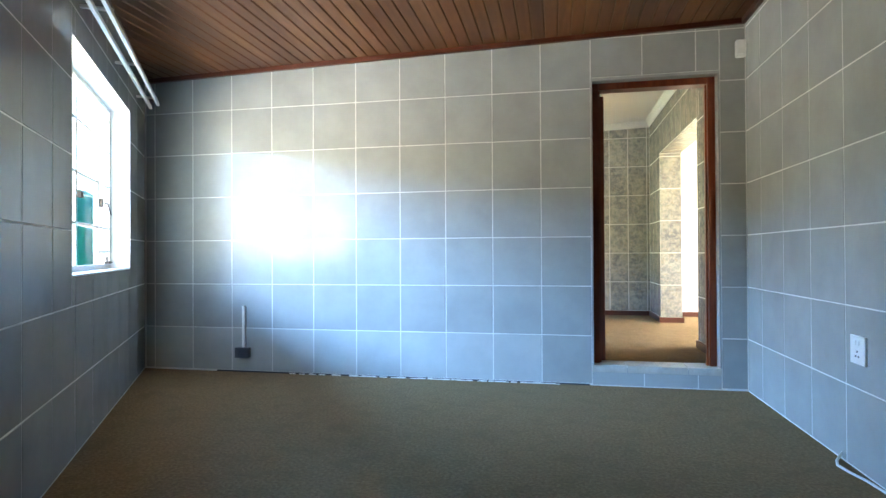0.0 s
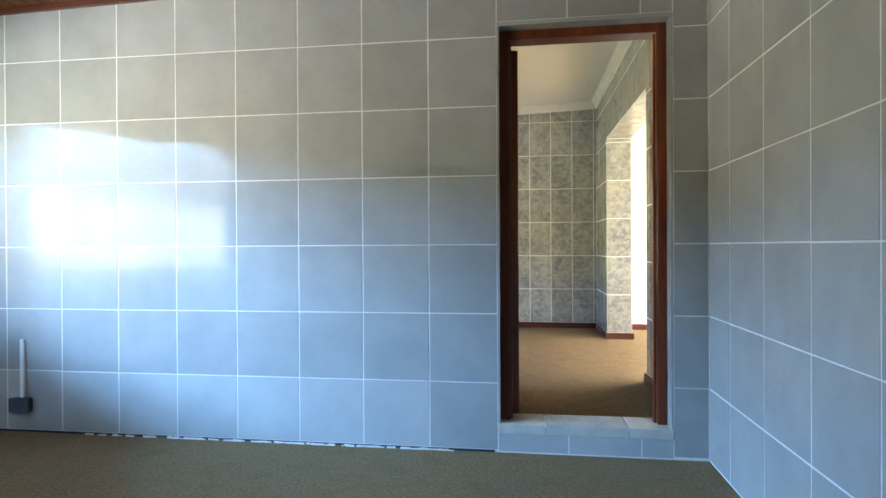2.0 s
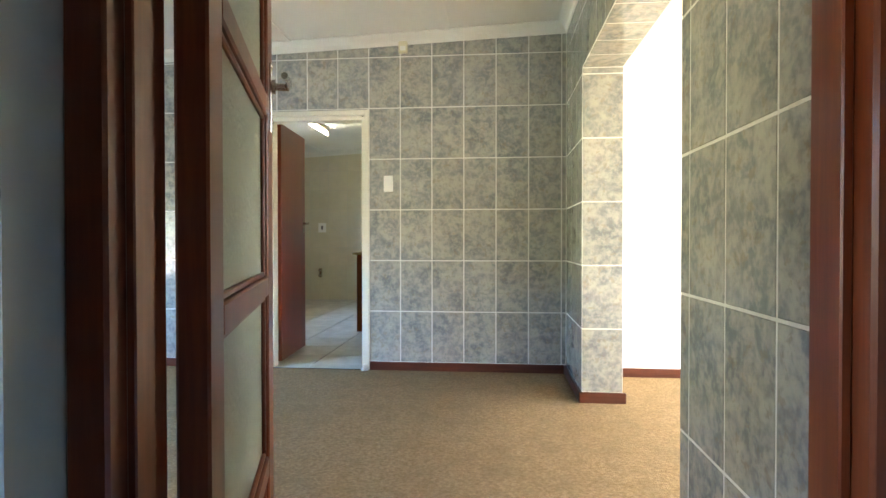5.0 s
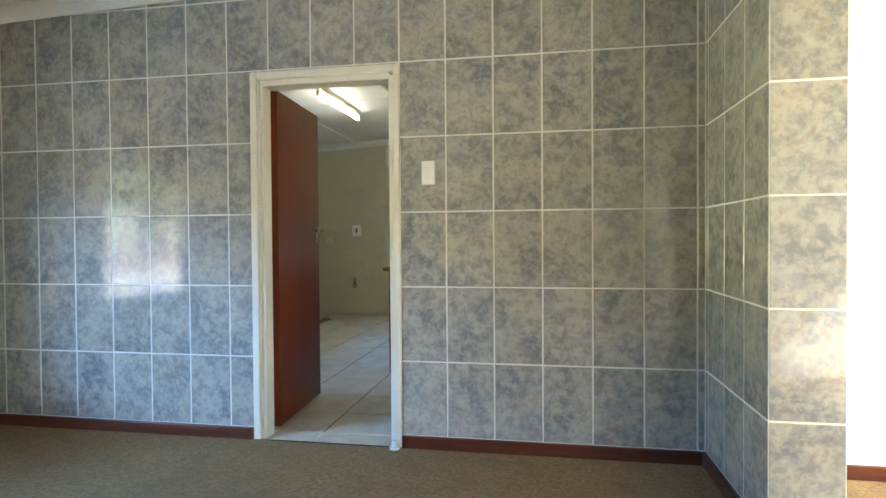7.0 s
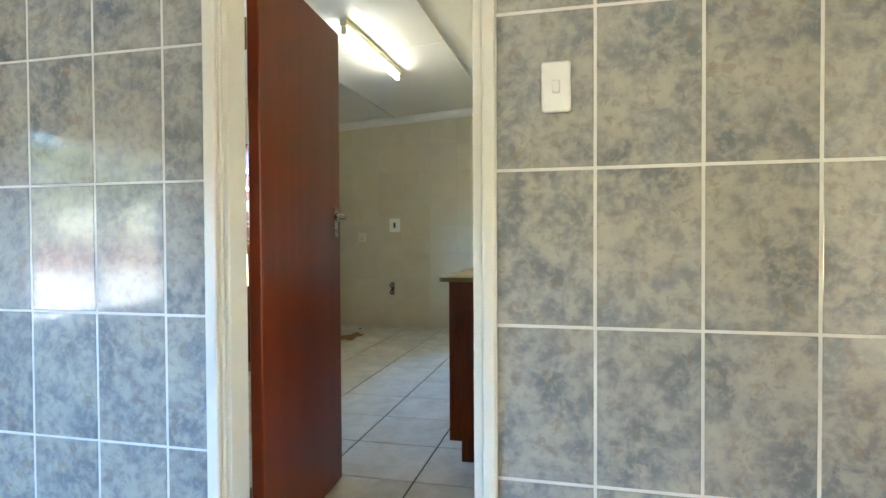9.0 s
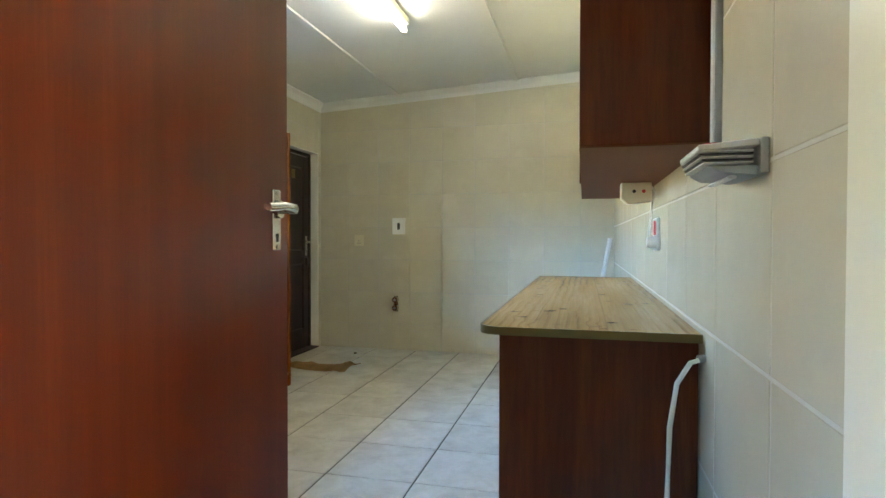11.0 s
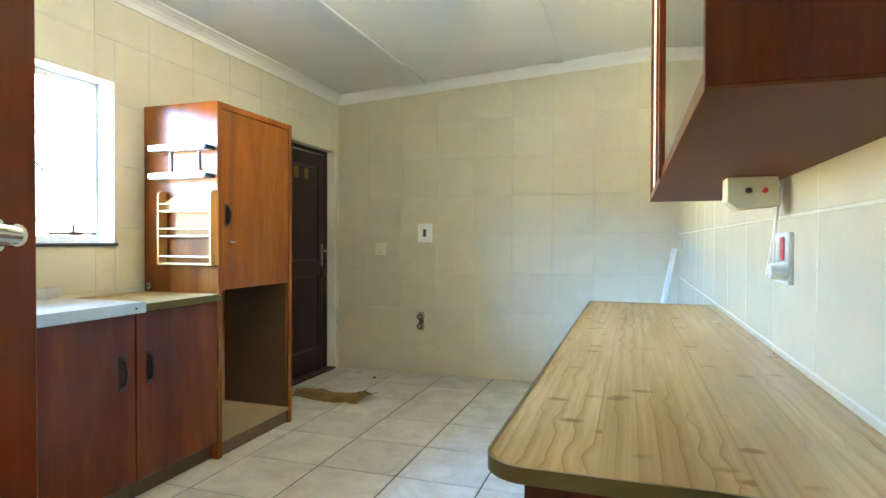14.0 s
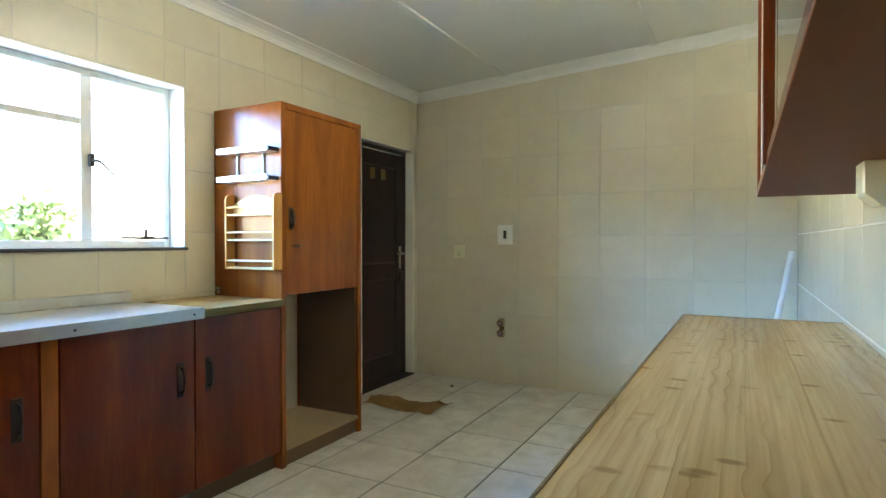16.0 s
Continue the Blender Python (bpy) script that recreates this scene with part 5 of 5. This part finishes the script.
tagged(part("sacking_mat", bm, M_CLOTH, None, "", True), "crumpled ochre sacking cloth lying on the floor tiles", "cloth")
t = part("leaf_scrap", extrude_outline([(-2.80, 13.26, ZB + 0.001), (-2.785, 13.25, ZB + 0.001), (-2.77, 13.262, ZB + 0.001), (-2.783, 13.28, ZB + 0.001)], (0.004, 0, 0.012)), M_BARK)
tagged(t, "small dry leaf scrap on the floor", "debris")

# ---- outside ----
def shrub(name, x, y, h, spread, seed, label, cat="shrub", trunk=0.05, leaf=0.05, limbs=9):
    g = random.Random(seed)
    t = thing(name, x, y, -0.18, label, cat)
    bm = rod((0, 0, 0), (g.uniform(-0.1, 0.1), g.uniform(-0.1, 0.1), h * 0.45), trunk, 8, trunk * 0.7)
    tips = []
    for k in range(limbs):
        a, e = g.uniform(0, 6.28), g.uniform(0.45, 0.95)
        p = (math.cos(a) * spread * g.uniform(0.3, 0.75), math.sin(a) * spread * g.uniform(0.3, 0.75), h * e)
        add_rod(bm, (0, 0, h * g.uniform(0.15, 0.45)), p, trunk * 0.5, 6, trunk * 0.15)
        tips.append(p)
    part("trunk", bm, M_BARK, t)
    v, f = [], []
    for p in tips:
        for k in range(300):
            d = Vector((g.gauss(0, 1), g.gauss(0, 1), g.gauss(0, 0.75))) * spread * 0.24
            c = Vector(p) + d
            if c.z < 0.05 or g.random() < 0.25:
                continue
            ax = Vector((g.uniform(-1, 1), g.uniform(-1, 1), g.uniform(-0.6, 1))).normalized()
            sd = ax.cross(Vector((g.uniform(-1, 1), g.uniform(-1, 1), g.uniform(-1, 1)))).normalized()
            s = leaf * g.uniform(0.7, 1.4)
            n = len(v)
            v += [c - ax * s, c + sd * s * 0.45, c + ax * s, c - sd * s * 0.45]
            f.append((n, n + 1, n + 2, n + 3))
    me = bpy.data.meshes.new("crown")
    me.from_pydata(v, [], f)
    me.materials.append(M_LEAF)
    ob = new("crown", me)
    ob.parent = t
    return t


pv = box(-9.0, XL - 0.25, 5.9, 14.5, -0.2, -0.165, 0.004)
tagged(part("pavement", pv, M_PAVE), "pale concrete yard paving beside the house", "paving", "", "structure")
dv = extrude_outline([(-4.2, 5.88, -0.2), (-9.0, 5.88, -0.2), (-24.0, -1.0, -0.2), (-21.0, -14.0, -0.2), (-12.0, -19.0, -0.2), (-2.0, 1.2, -0.2)], (0, 0, 0.035))
tagged(part("road", dv, M_DRIVE), "bright sunlit concrete drive beside the house", "driveway", "", "structure")
shrub("garden_shrub", -6.3, 11.75, 1.95, 0.5, 11, "loose green garden shrub by the paving")
bw = part("boundary_wall", box(-0.12, 0.12, -9.0, 9.0, -0.02, 1.0, 0.01), M_BRICK)
bw.matrix_world = pose(-19.6, -11.4, -0.18, 0, 0, 42)
tagged(bw, "dusty red-brown garden wall beyond the drive", "wall", "", "structure")
g = random.Random(21)
for k in range(9):
    u = -13.0 + 3.1 * k
    shrub("garden_tree", -21.4 + 0.669 * u + g.uniform(-0.8, 0.8), -13.2 - 0.743 * u + g.uniform(-0.8, 0.8), g.uniform(5.2, 7.4), g.uniform(1.9, 2.5), 40 + k, "leafy green tree beyond the drive", "tree", 0.14, 0.15, 13)
tk = thing("water_tank", -4.12, 3.84, -0.18, "teal painted ribbed water tank in the yard", "water tank")
bm = bmesh.new()
prev = None
for k in range(25):
    z, r = 1.62 * k / 24, 0.37 + (0.010 if k % 2 else 0)
    ring = [bm.verts.new((r * math.cos(2 * math.pi * j / 40), r * math.sin(2 * math.pi * j / 40), z)) for j in range(40)]
    if prev:
        for j in range(40):
            bm.faces.new((prev[j], prev[(j + 1) % 40], ring[(j + 1) % 40], ring[j]))
    prev = ring
part("shell", bm, M_TEAL, tk, "", True)
part("lid", rod((0, 0, 1.62), (0, 0, 1.68), 0.37, 40, 0.27), M_TEAL, tk)
roof = bmesh.new()
add_box(roof, XL - 0.2, 4.3, YA - 0.2, YK + 0.4, 2.97, 3.08)
for k, (x0, y0) in enumerate(((-2.7, 2.6), (-1.6, 0.8), (-0.5, -1.0), (0.6, -3.1))):
    add_box(roof, x0, 4.3, y0, [YA - 0.2, 2.6, 0.8, -1.0][k], 2.97, 3.08)
tagged(part("roof", roof, M_GREY), "flat grey roof sheet over the house", "roof", "", "structure")

# ---- tiles of the walls and the kitchen floor ----
tiles(wall_a, "-y", YA + T, (DOOR_A[0], PA), (0.0, PA), (XL, XR, PA, 2.66), [DOOR_A], M_TA, 0.0052)
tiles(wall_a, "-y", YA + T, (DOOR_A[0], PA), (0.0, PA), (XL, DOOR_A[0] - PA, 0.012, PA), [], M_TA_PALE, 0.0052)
tiles(wall_a, "-y", YA + T, (DOOR_A[0], PA), (0.0, PA), (DOOR_A[0] - PA, XR, 0.012, PA), [DOOR_A, (DOOR_A[0], DOOR_A[1], 0.0, 0.2)], M_TA, 0.0052)
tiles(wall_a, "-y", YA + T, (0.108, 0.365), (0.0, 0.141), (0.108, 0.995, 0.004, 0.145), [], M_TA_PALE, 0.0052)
tiles(wall_ar, "-x", XR + T, (3.69, PA), (0.0, PA), (1.3, YA, 0.004, 2.66), [], M_TA, 0.0052)
tiles(wall_al, "+x", -T, (-2.66, 0.37), (0.0, PA), (-4.6, -0.004, 0.004, 2.60), [WIN_A], M_TA, 0.0052)
tiles(wall_b, "-y", YB + T, (-0.167, PB[0]), (0.17, PB[1]), (XBL, XBR, 0.17, 2.72), [(DOOR_B[0], DOOR_B[1], 0, DOOR_B[3])], M_TB)
tiles(wall_br, "-x", XBR + T, (7.50, PB[0]), (0.17, PB[1]), (YA + 0.2, YB, 0.17, 2.74), [OPEN_B], M_TB)
tiles(wall_br, "-y", 7.50 + T, (XBR, 0.255), (0.17, PB[1]), (XBR, 1.375, 0.17, 2.21), [], M_TB)
tiles(wall_br, "+y", 5.575 - T, (XBR, 0.255), (0.17, PB[1]), (XBR, 1.375, 0.17, 2.21), [], M_TB)
tiles(wall_bl, "+x", XBL - T, (7.27, PB[0]), (0.17, PB[1]), (5.0, YB, 0.17, 2.6), [WIN_B], M_TB)
tiles(wall_kb, "-y", YK + T, (-2.32, PK), (0.36, 0.33), (XKL, XKR, ZB, 2.74), [], M_TK, 0.005)
tiles(wall_kl, "+x", XKL - T, (11.01, 0.345), (0.36, 0.33), (YK0, YK, ZB, 2.62), [WIN_K, DOOR_K], M_TK, 0.005)
tiles(wall_kr, "-x", XKR + T, (9.375, 0.37), (0.36, 0.33), (YK0, YK, ZB, 2.80), [], M_TK, 0.005)
# soffit of the opening
for k in range(8):
    ob = new("tile", tile_mesh(0.248, 0.233, T, M_TB))
    ob.matrix_world = pose((XBR + 1.375) / 2, 5.575 + (k + 0.5) * 0.2406, 2.21 + T, 90, 0, 0) @ pose(0, 0, 0, 0, 0, 0)
    ob.parent = wall_br
fg = 0.435
for i in range(-4, 4):
    for j in range(-7, 5):
        xa, ya2 = -1.81 + i * 0.44, 11.43 + j * fg
        x0, x1, y0, y1 = max(xa, XKL), min(xa + 0.44, XKR), max(ya2, YK0), min(ya2 + fg, YK)
        if x1 - x0 < 0.02 or y1 - y0 < 0.02:
            continue
        ob = new("tile", tile_mesh(x1 - x0 - 0.008, y1 - y0 - 0.008, T, M_TF))
        ob.matrix_world = pose((x0 + x1) / 2, (y0 + y1) / 2, ZB - T, -90 + rng.uniform(-0.05, 0.05), rng.uniform(-0.05, 0.05), 0)
        ob.parent = floor_k
